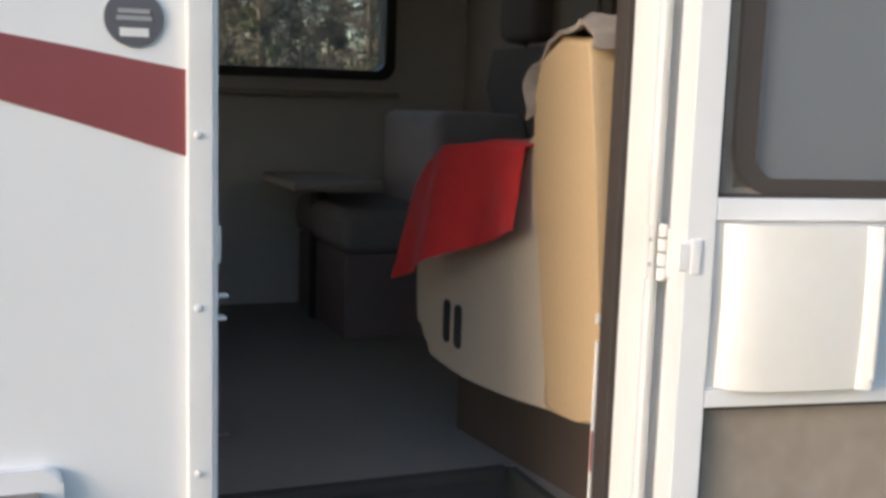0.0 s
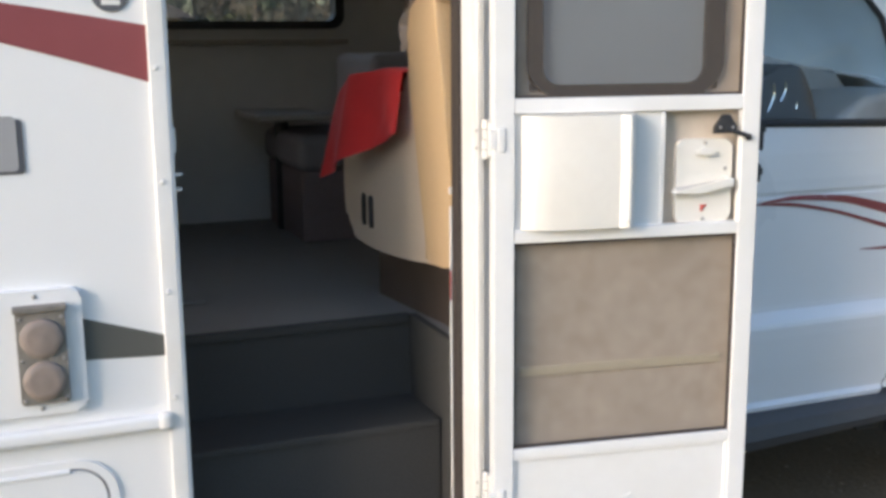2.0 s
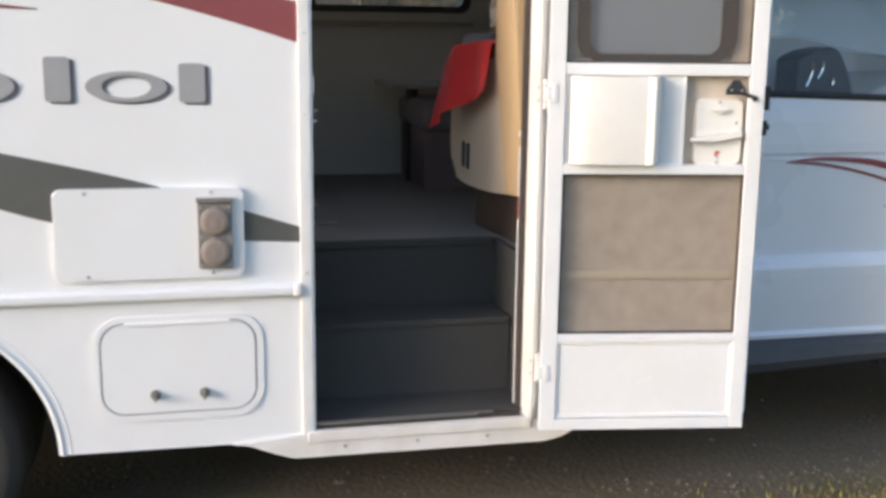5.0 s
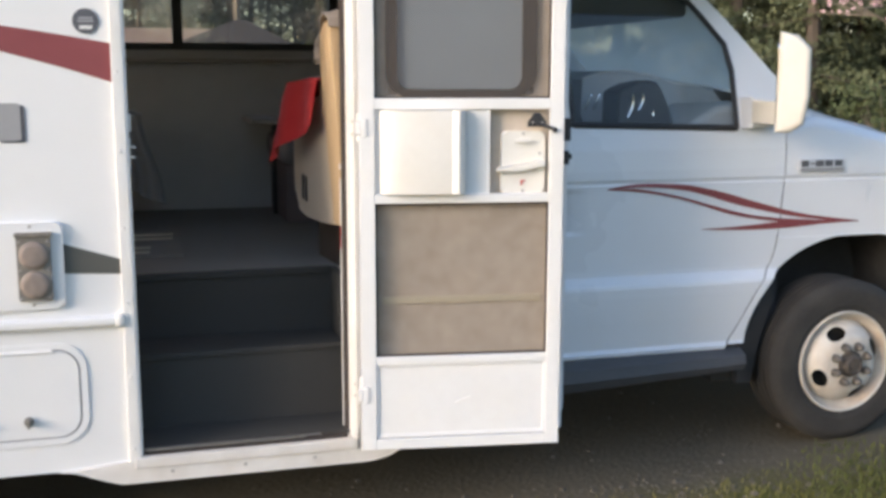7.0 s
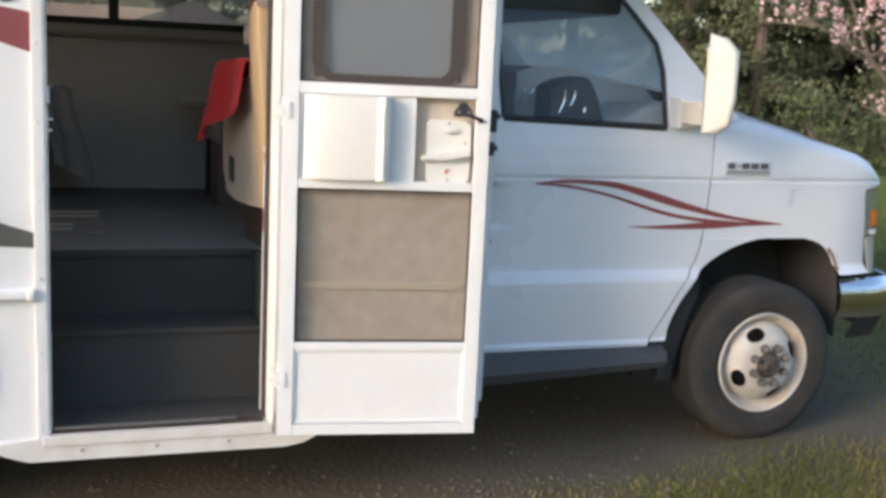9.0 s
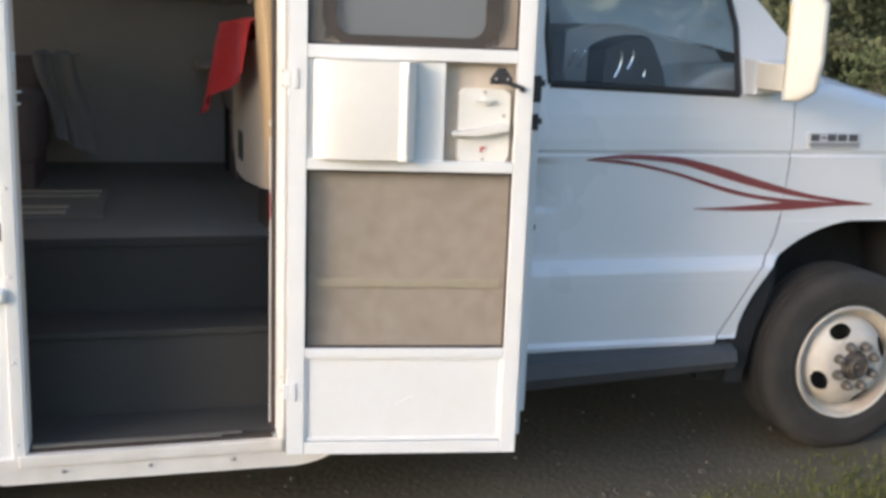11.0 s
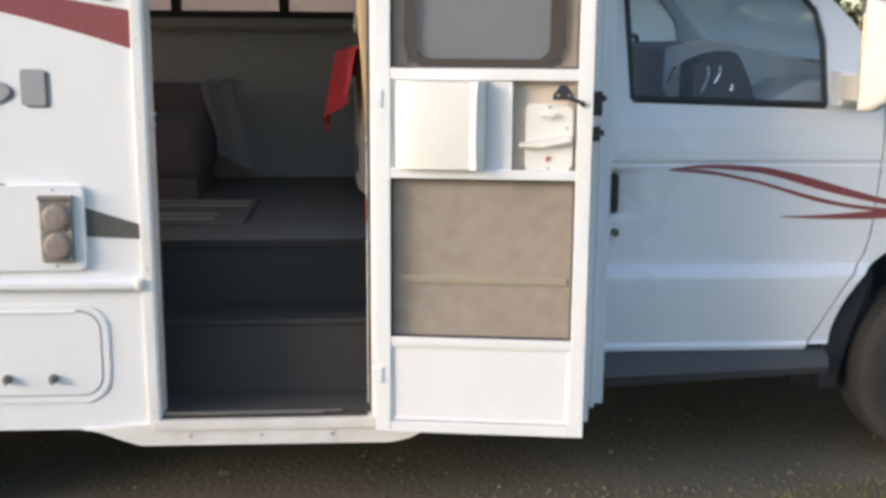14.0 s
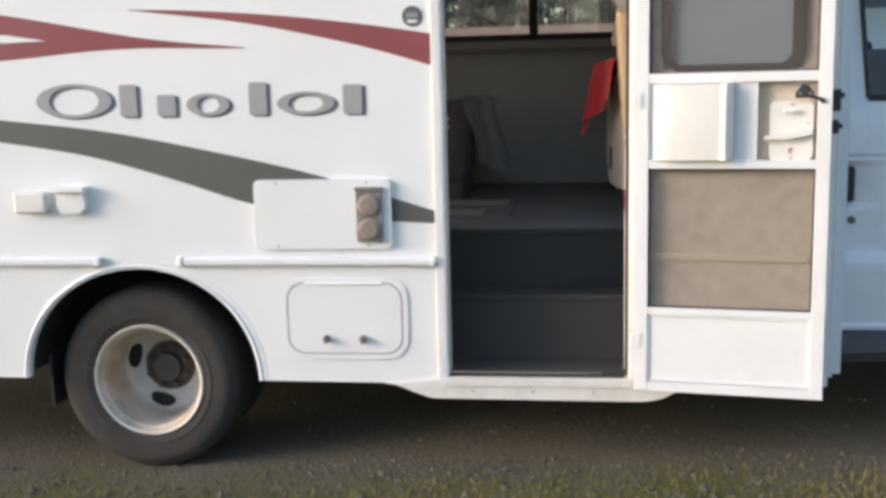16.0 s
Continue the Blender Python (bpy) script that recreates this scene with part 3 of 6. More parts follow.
box(bm, 0.704, 0.712, 0.097, 0.103, 1.270, 1.288, 0.002)
part("white_clip", bm, M_PLASTIC, home)

# hinges on the jamb
for z in (1.412, 0.545):
    bm = bmesh.new()
    box(bm, 0.721, 0.738, -0.018, -0.013, z - 0.045, z + 0.045, 0.002)
    for k in range(4):
        tube(bm, (0.747, -0.024, z - 0.045 + k * 0.0235), (0.747, -0.024, z - 0.025 + k * 0.0235), 0.008, 10)
    box(bm, 0.751, 0.770, -0.04, -0.03, z - 0.04, z + 0.04, 0.002)
    leaf = part("hinge", bm, M_TRIM, home, "painted butt hinge on the entry jamb")
    for k in (-0.02, 0.02):
        screw(leaf, 0.727, z + k, -0.0185, 0.004)


def wall_screw(parent, x, z, y, r):
    bm = bmesh.new()
    ball(bm, (x, y, z), r, 8, 5, (1, 0.6, 1))
    return wall_part("screw", bm, M_SCREW, parent)


def ribbon(name, upper, lower, mat, label):
    """A decal between two smooth lines that start and end together."""
    a, b = glide([(x, 0, z) for x, z in upper], 12), glide([(x, 0, z) for x, z in lower], 12)
    n = 40

    def along(line, t):
        k = t * (len(line) - 1)
        i = min(int(k), len(line) - 2)
        return line[i].lerp(line[i + 1], k - i)
    bm = bmesh.new()
    sheet(bm, lambda u, v: along(a, u).lerp(along(b, u), v) + Vector((0, -0.0025, 0)), n, 2)
    return wall_part(name, bm, mat, home, label)


ribbon("stripe", [(-1.14, 1.805), (-0.84, 1.79), (-0.53, 1.762), (-0.24, 1.724), (0.004, 1.684)], [(-1.14, 1.803), (-0.72, 1.748), (-0.39, 1.680), (-0.17, 1.622), (0.004, 1.568)], M_RED, "dark red swoosh decal")
ribbon("stripe", [(-3.2, 1.99), (-2.2, 1.885), (-1.61, 1.795), (-1.09, 1.698), (-0.695, 1.653)], [(-3.2, 1.52), (-2.2, 1.595), (-1.63, 1.630), (-1.18, 1.660), (-0.695, 1.650)], M_RED, "dark red swoosh decal")
bm = bmesh.new()
prism(bm, [(-3.2, 1.80), (-1.62, 1.723), (-1.47, 1.698), (-1.62, 1.694), (-3.2, 1.70)], "y", -0.0045, -0.003)
wall_part("stripe_gap", bm, M_COACH, home)
ribbon("stripe", [(-3.0, 1.50), (-2.2, 1.46), (-1.65, 1.397), (-1.21, 1.340), (-0.67, 1.227), (-0.36, 1.146), (0.004, 1.029)], [(-3.0, 1.46), (-2.2, 1.39), (-1.66, 1.310), (-1.33, 1.253), (-1.0, 1.160), (-0.69, 1.060), (-0.40, 1.005), (-0.17, 0.993), (0.004, 0.984)], M_GREY, "grey-green swoosh decal")

# the maker's decal: plain letter-sized shapes in silver with a charcoal edge


def decal_shapes(dx, dz, y, mat, name, label=""):
    """Plain rings and posts, about as wide and tall as the strokes they stand for."""
    def lay(shape, *m):
        bm = bmesh.new()
        shape(bm, *m)
        bmesh.ops.transform(bm, matrix=Matrix.Translation((dx, 0, dz)), verts=bm.verts)
        wall_part(name, bm, mat, home, label, smooth=0)

    def oval(bm, x0, x1, z0, z1, side, rail):
        def line(k):
            rx, rz = (x1 - x0) / 2 - k * side, (z1 - z0) / 2 - k * rail
            return [((x0 + x1) / 2 + rx * math.cos(math.pi * i / 24), (z0 + z1) / 2 + rz * math.sin(math.pi * i / 24)) for i in range(48)]
        ring(bm, line(0), line(1), "y", y, y + 0.001)

    def post(bm, x, half, z0, z1):
        prism(bm, rounded(x - half, x + half, z0, z1, 0.010, 4), "y", y, y + 0.001)
    lay(oval, -1.528, -1.225, 1.402, 1.533, 0.052, 0.012)
    lay(post, -1.160, 0.034, 1.404, 1.526)
    lay(post, -1.010, 0.036, 1.403, 1.484)
    lay(oval, -0.932, -0.765, 1.401, 1.486, 0.040, 0.012)
    lay(post, -0.655, 0.034, 1.400, 1.524)
    lay(oval, -0.583, -0.364, 1.399, 1.485, 0.044, 0.012)
    lay(post, -0.296, 0.036, 1.398, 1.508)


decal_shapes(0.012, -0.006, -0.0030, M_LETTER_DARK, "decal_shadow")
decal_shapes(0, 0, -0.0050, M_LETTER, "decal_shape", "silver decal shape with charcoal edge")

# round dealer badge
bm = bmesh.new()
tube(bm, (-0.066, 0.0, 1.748), (-0.066, -0.004, 1.748), 0.037, 36)
badge = wall_part("round_badge", bm, M_LETTER_DARK, home, "round charcoal sticker with unreadable lettering")
for z, w, h in ((1.757, 0.040, 0.006), (1.748, 0.044, 0.006), (1.730, 0.036, 0.011)):
    bm = bmesh.new()
    box(bm, -0.066 - w / 2, -0.066 + w / 2, -0.0055, -0.004, z - h / 2, z + h / 2)
    wall_part("lettering_bar", bm, M_LETTER if h < 0.01 else M_TRIM, badge, smooth=0)

# blank cover plate with the weathered outlet
bm = bmesh.new()
prism(bm, rounded(-0.687, -0.163, 0.889, 1.155, 0.022), "y", -0.018, 0.0, 0.005)
plate = wall_part("cover_plate", bm, M_COACH, home, "white blank cover plate screwed to the wall")
for x, z in ((-0.60, 1.143), (-0.60, 0.902), (-0.253, 1.142), (-0.253, 0.903)):
    wall_screw(plate, x, z, -0.019, 0.005)
bm = bmesh.new()
prism(bm, rounded(-0.292, -0.197, 0.917, 1.122, 0.008), "y", -0.034, -0.018, 0.003)
box(bm, -0.296, -0.193, -0.042, -0.018, 1.113, 1.126, 0.003)
outlet = wall_part("outlet_box", bm, M_OUTLET, home, "weathered grey double outlet in a metal box")
for z in (1.057, 0.967):
    bm = bmesh.new()
    turned(bm, [(0.042, -0.034), (0.0415, -0.039), (0.038, -0.043), (0.028, -0.0455), (0.024, -0.0445), (0.012, -0.046), (0.0005, -0.0465)], (-0.2445, z), 24)
    wall_part("socket_lid", bm, M_SOCKET, outlet, "faded brown socket lid")
for x in (-0.2845, -0.2045):
    for z in (0.927, 1.012, 1.100):
        wall_screw(outlet, x, z, -0.035, 0.004)

# small hooded boxes over the wheel
for x0, x1, z0, z1, d, name in ((-1.64, -1.505, 1.036, 1.122, 0.045, "porch_lamp"), (-1.475, -1.345, 1.034, 1.136, 0.05, "water_inlet")):
    bm = bmesh.new()
    if name == "porch_lamp":
        box(bm, x0, x1, -d, 0.0, z0, z1, 0.014, 3)
        label = "small ivory porch lamp on the side wall"
    else:
        prism(bm, rounded(x0 + 0.008, x1 - 0.008, z0, z1, 0.025, corners=(1, 1, 0, 0)), "y", -d * 0.7, 0.0, 0.006)
        box(bm, x0, x1, -d - 0.006, 0.0, z1 - 0.018, z1 + 0.004, 0.005)
        label = "white hooded service inlet on the side wall"
    wall_part(name, bm, M_PLASTIC if name == "porch_lamp" else M_TRIM, home, label)

# belt rail
for x0, x1 in ((-4.2, -1.312), (-0.978, 0.002)):
    bm = bmesh.new()
    vs = box(bm, x0, x1, -0.026, 0.0, 0.823, 0.858, 0.011, 3)
    rail = wall_part("belt_rail", bm, M_COACH, home, "half-round white rub rail along the wall")
    for x in ([x1] if x0 < -2 else [x0, x1]):
        bm = bmesh.new()
        box(bm, x - 0.028, x + 0.003, -0.029, 0.0, 0.820, 0.861, 0.011, 3)
        wall_part("rail_end_cap", bm, M_TRIM, rail)
bm = bmesh.new()
box(bm, 0.79, 1.42, -0.026, 0.0, 0.817, 0.851, 0.011, 3)
wall_part("belt_rail", bm, M_COACH, home)

# luggage hatch
outer, inner = rounded(-0.583, -0.133, 0.473, 0.757, 0.070, 14), rounded(-0.577, -0.139, 0.479, 0.751, 0.064, 14)
bm = bmesh.new()
ring(bm, rounded(-0.601, -0.114, 0.453, 0.775, 0.088, 14), outer, "y", -0.006, 0.004)
hatch_rim = wall_part("hatch_rim", bm, M_COACH, home)
bm = bmesh.new()
ring(bm, outer, inner, "y", -0.0015, 0.004)
wall_part("hatch_seal", bm, M_LETTER, home, "grey rubber seal round the hatch", smooth=0)
bm = bmesh.new()
prism(bm, inner, "y", -0.007, 0.0)
hatch = wall_part("luggage_hatch", bm, M_COACH, home, "white rounded luggage hatch with two latches")
for x in (-0.430, -0.289):
    bm = bmesh.new()
    tube(bm, (x, -0.006, 0.535), (x, -0.015, 0.535), 0.0145, 16)
    tube(bm, (x, -0.018, 0.535), (x, -0.032, 0.535), 0.010, 12)
    box(bm, x - 0.004, x + 0.004, -0.036, -0.03, 0.520, 0.550, 0.002)
    wall_part("hatch_latch", bm, M_OUTLET, hatch, "small round thumb latch")
bm = bmesh.new()
box(bm, -0.51, -0.21, -0.012, 0.0, 0.747, 0.757, 0.003)
wall_part("hatch_hinge", bm, M_COACH, hatch)


# ---- wheels ----
def wheel(cx, cz, f, front):
    """A wheel whose tyre's outer face lies at y = f."""
    size = 0.93 if front else 1.02

    def laid(name, bm, mat, parent, label="", smooth=35.0, mats=()):
        bmesh.ops.transform(bm, matrix=Matrix.Translation((cx, 0, cz)) @ Matrix.Diagonal((size, 1, size, 1)) @ Matrix.Translation((-cx, 0, -cz)), verts=bm.verts)
        return part(name, bm, mat, parent, label, smooth, mats)

    R = 0.364 if front else 0.372
    slot_r, slot_w, slot_h, slot_turn = (0.146, 17.0, 0.024, -10) if front else (0.155, 21.0, 0.027, 40)
    bm = bmesh.new()
    prof = [(0.222, f + 0.030), (0.224, f + 0.012), (0.236, f + 0.003), (0.262, f - 0.004), (0.266, f - 0.001), (0.30, f - 0.006), (0.328, f - 0.002), (0.333, f + 0.003), (0.350, f + 0.010), (0.364, f + 0.024), (R, f + 0.045)]
    for k in range(4):
        y = f + 0.06 + 0.034 * k
        prof += [(R, y), (R - 0.009, y + 0.003), (R - 0.009, y + 0.009), (R, y + 0.012)]
    prof += [(R, f + 0.19), (0.35, f + 0.215), (0.24, f + 0.22)]
    turned(bm, prof, (cx, cz), 64)
    for v in bm.verts:
        v.co.z = max(v.co.z, cz - R + 0.006)
    tyre = laid("wheel", bm, M_RUBBER, home, "black road tyre on a cream painted steel wheel", smooth=50)
    if not front:
        bm = bmesh.new()
        turned(bm, [(0.222, f + 0.28), (R - 0.02, f + 0.27), (R, f + 0.30), (R, f + 0.44), (0.3, f + 0.46)], (cx, cz), 48)
        laid("inner_tyre", bm, M_RUBBER, tyre)
    bm = bmesh.new()
    if front:
        prof = [(0.226, f + 0.030), (0.229, f + 0.006), (0.224, f - 0.002), (0.214, f + 0.003), (0.207, f + 0.020), (0.192, f + 0.034), (0.186, f + 0.048), (0.178, f + 0.030), (0.168, f + 0.012), (0.160, f + 0.003), (0.146, f - 0.010), (0.132, f - 0.020), (0.120, f - 0.026), (0.105, f - 0.030), (0.060, f - 0.031)]
        holes = (8, 9, 10, 11)
    else:
        prof = [(0.226, f + 0.030), (0.229, f + 0.006), (0.224, f - 0.002), (0.214, f + 0.004), (0.209, f + 0.022), (0.198, f + 0.034), (0.196, f + 0.180), (0.193, f + 0.200), (0.188, f + 0.216), (0.178, f + 0.230), (0.162, f + 0.238), (0.146, f + 0.241), (0.130, f + 0.243), (0.112, f + 0.244), (0.060, f + 0.244)]
        holes = (9, 10, 11)
    g = turned(bm, prof, (cx, cz), 96)
    gone = []
    for f2 in bm.faces:
        c = f2.calc_center_median()
        r, a = math.hypot(c.x - cx, c.z - cz), math.degrees(math.atan2(c.z - cz, c.x - cx))
        for h in (35, 125, 215, 305):
            da = (a - h - slot_turn + 180) % 360 - 180
            if ((da / slot_w) ** 2 + ((r - slot_r) / slot_h) ** 2) < 1:
                gone.append(f2)
                break
    bmesh.ops.delete(bm, geom=gone, context='FACES')
    for v in bm.verts:
        r, a = math.hypot(v.co.x - cx, v.co.z - cz), math.degrees(math.atan2(v.co.z - cz, v.co.x - cx))
        if v.is_boundary and 0.11 < r < 0.19:
            for h in (35, 125, 215, 305):
                h += slot_turn
                da = (a - h + 180) % 360 - 180
                k = math.hypot(da / slot_w, (r - slot_r) / slot_h)
                if 0.4 < k < 2.0:
                    a2, r2 = radians(h + da / k), slot_r + (r - slot_r) / k
                    v.co.x, v.co.z = cx + r2 * math.cos(a2), cz + r2 * math.sin(a2)
    rim = laid("rim", bm, M_RIM, tyre, "cream painted steel rim with rusty edge", smooth=40, mats=(M_RIMRUST,))
    for f2 in rim.data.polygons:
        if 0.186 * size < math.hypot(f2.center.x - cx, f2.center.z - cz) < 0.214 * size:
            f2.material_index = 1
    back = f + (0.075 if front else 0.268)
    bm = bmesh.new()
    turned(bm, [(0.2, back), (0.0005, back)], (cx, cz), 24)
    laid("brake_drum", bm, M_UNDER, tyre)
    hub_y = f - 0.031 if front else f + 0.244
    bm = bmesh.new()
    if front:
        turned(bm, [(0.058, hub_y), (0.054, hub_y - 0.012), (0.044, hub_y - 0.014), (0.040, hub_y - 0.030), (0.033, hub_y - 0.034), (0.030, hub_y - 0.026), (0.014, hub_y - 0.026), (0.012, hub_y - 0.034), (0.0005, hub_y - 0.034)], (cx, cz), 24)
    else:
        turned(bm, [(0.106, hub_y), (0.104, hub_y - 0.012), (0.062, hub_y - 0.014), (0.058, hub_y - 0.05), (0.046, hub_y - 0.054), (0.0005, hub_y - 0.054)], (cx, cz), 24)
    laid("hub", bm, M_HUB, rim, "rusty brown wheel hub")
    for k in range(8):
        a = radians(22.5 + 45 * k)
        x, z = cx + 0.083 * math.cos(a), cz + 0.083 * math.sin(a)
        bm = bmesh.new()
        y = hub_y if front else hub_y - 0.012
        tube(bm, (x, y, z), (x, y - 0.008, z), 0.019, 14)
        tube(bm, (x, y - 0.006, z), (x, y - 0.026, z), 0.0155, 6)
        tube(bm, (x, y - 0.026, z), (x, y - 0.036, z), 0.0145, 10, 0.007)
        laid("lug_nut", bm, M_NUT if front else M_HUB, rim)


wheel(-1.208, 0.320, 0.075, False)
wheel(2.815, 0.421, 0.225, True)
for cx, cz in ((-1.208, 0.320), (2.815, 0.44)):
    bm = bmesh.new()
    y = FAR - 0.08 - (0.0 if cx < 0 else 0.15)
    turned(bm, [(0.05, y), (0.22, y), (0.30, y + 0.004), (0.36, y - 0.02), (0.372, y - 0.05), (0.372, y - 0.19), (0.25, y - 0.21)], (cx, cz), 40)
    part("far_wheel", bm, M_RUBBER, home)


# ---- the cab ----
CAB_FIT = Matrix.Translation((0.073, 0, 0.052)) @ Matrix.Diagonal((0.9185, 1, 0.9746, 1))


def cab_part(name, bm, mat, parent, label="", smooth=35.0):
    """A part of the cab, in the cab's own measure."""
    bmesh.ops.transform(bm, matrix=CAB_FIT, verts=bm.verts)
    return part(name, bm, mat, parent, label, smooth)


SIDE = [(0.40, 0.335), (0.450, 0.318), (0.457, 0.290), (0.472, 0.286), (0.486, 0.298), (0.60, 0.279), (0.70, 0.266), (0.735, 0.264), (0.750, 0.268), (0.782, 0.296), (0.80, 0.297), (0.95, 0.286), (1.144, 0.277), (1.149, 0.283), (1.156, 0.283), (1.164, 0.276), (1.20, 0.277), (1.28, 0.285), (1.365, 0.300), (2.10, 0.490)]
SEAM = [(0.40, 2.385), (0.477, 2.426), (0.552, 2.468), (0.62, 2.503), (0.704, 2.548), (0.76, 2.590), (0.806, 2.625), (0.867, 2.642), (0.951, 2.652), (1.058, 2.656), (1.175, 2.661), (1.38, 2.670)]
BONNET = [(2.60, 1.398), (2.68, 1.404), (2.79, 1.408), (2.92, 1.388), (3.06, 1.357), (3.22, 1.316), (3.36, 1.290), (3.453, 1.270), (3.552, 1.233), (3.604, 1.190), (3.625, 1.135)]
BELT = 1.368


def side_y(x, z):
    return between(z, SIDE) + 0.65 * max(0.0, x - 3.32) ** 2


def arch_x(z, sign):
    t = min(max((z - 0.45) / 0.466, 0.0), 1.0)
    if sign > 0:
        return 3.03 + 0.385 * (1 - t ** 3.6) ** 0.278
    return 3.03 - 0.525 * math.sqrt(1 - t * t)


def levels(z0, z1, n):
    """Heights between z0 and z1, with extra ones at the creases."""
    zs = list(np.linspace(z0, z1, n)) + [z for z, _ in SIDE if z0 < z < z1]
    return sorted(set(round(float(z), 4) for z in zs))


def dish(x, z):
    """The hollow round the cab door's handle: steep behind the handle, running out softly forwards."""
    return 0.024 * between(x, [(1.592, 0), (1.604, 1), (1.66, 0.8), (1.735, 0)]) * between(z, [(0.948, 0), (0.966, 1), (1.118, 1), (1.134, 0)])


def panel(bm, left, right, zs, n, flip=False, steps=None, hollow=None):
    """A side panel between two upright lines, left(z) and right(z)."""
    g = []
    for z in zs:
        a, b = left(z), right(z)
        row = []
        for k in steps or [i / n for i in range(n + 1)]:
            x = a + (b - a) * k
            y = side_y(x, z) + (hollow(x, z) if hollow else 0.0)
            row.append(bm.verts.new((x, FAR - y if flip else y, z)))
        g.append(row)
    for j in range(len(zs) - 1):
        for i in range(len(g[0]) - 1):
            bm.faces.new((g[j][i], g[j][i + 1], g[j + 1][i + 1], g[j + 1][i]))


FRONT = [(0.745, 3.585), (0.77, 3.576), (0.90, 3.545), (0.974, 3.535), (1.118, 3.503), (1.124, 3.51), (1.135, 3.615), (1.42, 3.615)]


def fender(bm, flip):
    panel(bm, lambda z: between(z, SEAM) + 0.005, lambda z: arch_x(z, -1), levels(0.475, 0.911, 14), 4, flip)
    panel(bm, lambda z: arch_x(z, 1), lambda z: between(z, FRONT), levels(0.745, 0.911, 8), 6, flip)
    panel(bm, lambda z: between(z, SEAM) + 0.005, lambda z: between(z, FRONT), levels(0.911, 1.12, 10), 34, flip)
    g = []
    for z in levels(1.12, 1.42, 24):
        row = []
        for i in range(43):
            x = between(min(z, 1.38), SEAM) + 0.005
            x += (between(z, FRONT) - x) * i / 42
            z1 = max(between(x, BONNET), 1.186)
            zz = z if z < 1.17 else 1.17 + (z - 1.17) / 0.25 * (z1 - 1.17)
            y = side_y(x, zz) + 0.035 * max(0.0, 1 - (z1 - zz) / 0.05) ** 2
            row.append(bm.verts.new((x, FAR - y if flip else y, zz)))
        g.append(row)
    for r0, r1 in zip(g, g[1:]):
        for i in range(42):
            bm.faces.new((r0[i], r0[i + 1], r1[i + 1], r1[i]))
    bmesh.ops.remove_doubles(bm, verts=bm.verts, dist=0.0002)


def window_y(z):
    return 0.300 + (z - BELT) * 0.22


PANE = [(1.690, BELT + 0.012), (2.432, BELT - 0.008), (2.427, 1.585), (2.400, 1.690), (2.299, 1.800), (2.160, 1.936), (2.105, 1.968), (2.03, 1.978), (1.660, 1.966)]
for flip in (False, True):
    bm = bmesh.new()
    fender(bm, flip)
    thicken(bm, 0.004)
    cab_part("front_fender", bm, M_CAB, home, "" if flip else "white front fender with a rounded wheel arch", smooth=50)
    bm = bmesh.new()
    panel(bm, lambda z: 1.560, lambda z: between(z, SEAM), levels(0.455, BELT, 110), 12, flip, [0, 0.028, 0.034, 0.040, 0.044, 0.05, 0.06, 0.08, 0.10, 0.13, 0.16, 0.18, 0.25, 0.35, 0.45, 0.55, 0.65, 0.75, 0.85, 0.93, 1.0], None if flip else dish)
    thicken(bm, 0.004)
    cab_door = cab_part("cab_door", bm, M_CAB, home, "" if flip else "white cab door with body creases", smooth=50)
    # pillars round the side window
    bm = bmesh.new()

    def spot(x, z):
        y = window_y(z)
        return (x, FAR - y if flip else y, z)
    inner_edge = [(2.445, BELT - 0.005), (2.427, 1.585), (2.400, 1.690), (2.299, 1.800), (2.160, 1.936), (2.105, 1.968), (2.03, 1.978)]
    outer_edge = [(2.80, 1.405), (2.613, 1.590), (2.520, 1.685), (2.420, 1.785), (2.262, 1.930), (2.20, 2.0), (2.03, 2.06)]
    rows = [[bm.verts.new(spot(a[0] + (b[0] - a[0]) * k / 6, a[1] + (b[1] - a[1]) * k / 6)) for k in range(7)] for a, b in zip(inner_edge, outer_edge)]
    for r0, r1 in zip(rows, rows[1:]):
        for k in range(6):
            bm.faces.new((r0[k], r0[k + 1], r1[k + 1], r1[k]))
    for x0, x1, x2, x3, z0, z1 in ((1.56, 1.690, 1.56, 1.660, BELT, 1.97), (1.56, 2.03, 1.56, 2.03, 1.97, 2.06)):
        bm.faces.new([bm.verts.new(spot(*p)) for p in ((x0, z0), (x1, z0), (x3, z1), (x2, z1))])
    sail = [spot(2.445, BELT - 0.005), spot(2.665, BELT), spot(2.80, 1.405)]
    bm.faces.new([bm.verts.new(p) for p in sail])
    thicken(bm, 0.012)
    cab_part("pillar", bm, M_CAB, home, smooth=40)
    bm = bmesh.new()
    bm.faces.new([bm.verts.new((x, (FAR - window_y(z) - 0.01) if flip else window_y(z) + 0.01, z)) for x, z in PANE])
    pane = cab_part("cab_window", bm, M_FARPANE if flip else M_GLASS, home, "" if flip else "tinted cab side window with a thin haze film added", smooth=0)
    pane.visible_shadow = False
    bm = bmesh.new()
    for (xa, za), (xb, zb) in zip(PANE, PANE[1:] + PANE[:1]):
        low = za < 1.4 and zb < 1.4
        tube(bm, spot(xa, za), spot(xb, zb), 0.013 if low else 0.011, 8)
    cab_part("window_rubber", bm, M_BLACK, pane, "black rubber window surround")
# jamb post between coach and cab, dark gap behind the door seam
bm = bmesh.new()
box(bm, 1.476, 1.552, 0.045, 0.30, 0.345, 2.1, 0.004)
box(bm, 1.500, 1.516, 0.030, 0.05, 0.335, 2.1, 0.004)
cab_part("cab_joint_strip", bm, M_CAB, home, "white corner strip where the coach meets the cab")
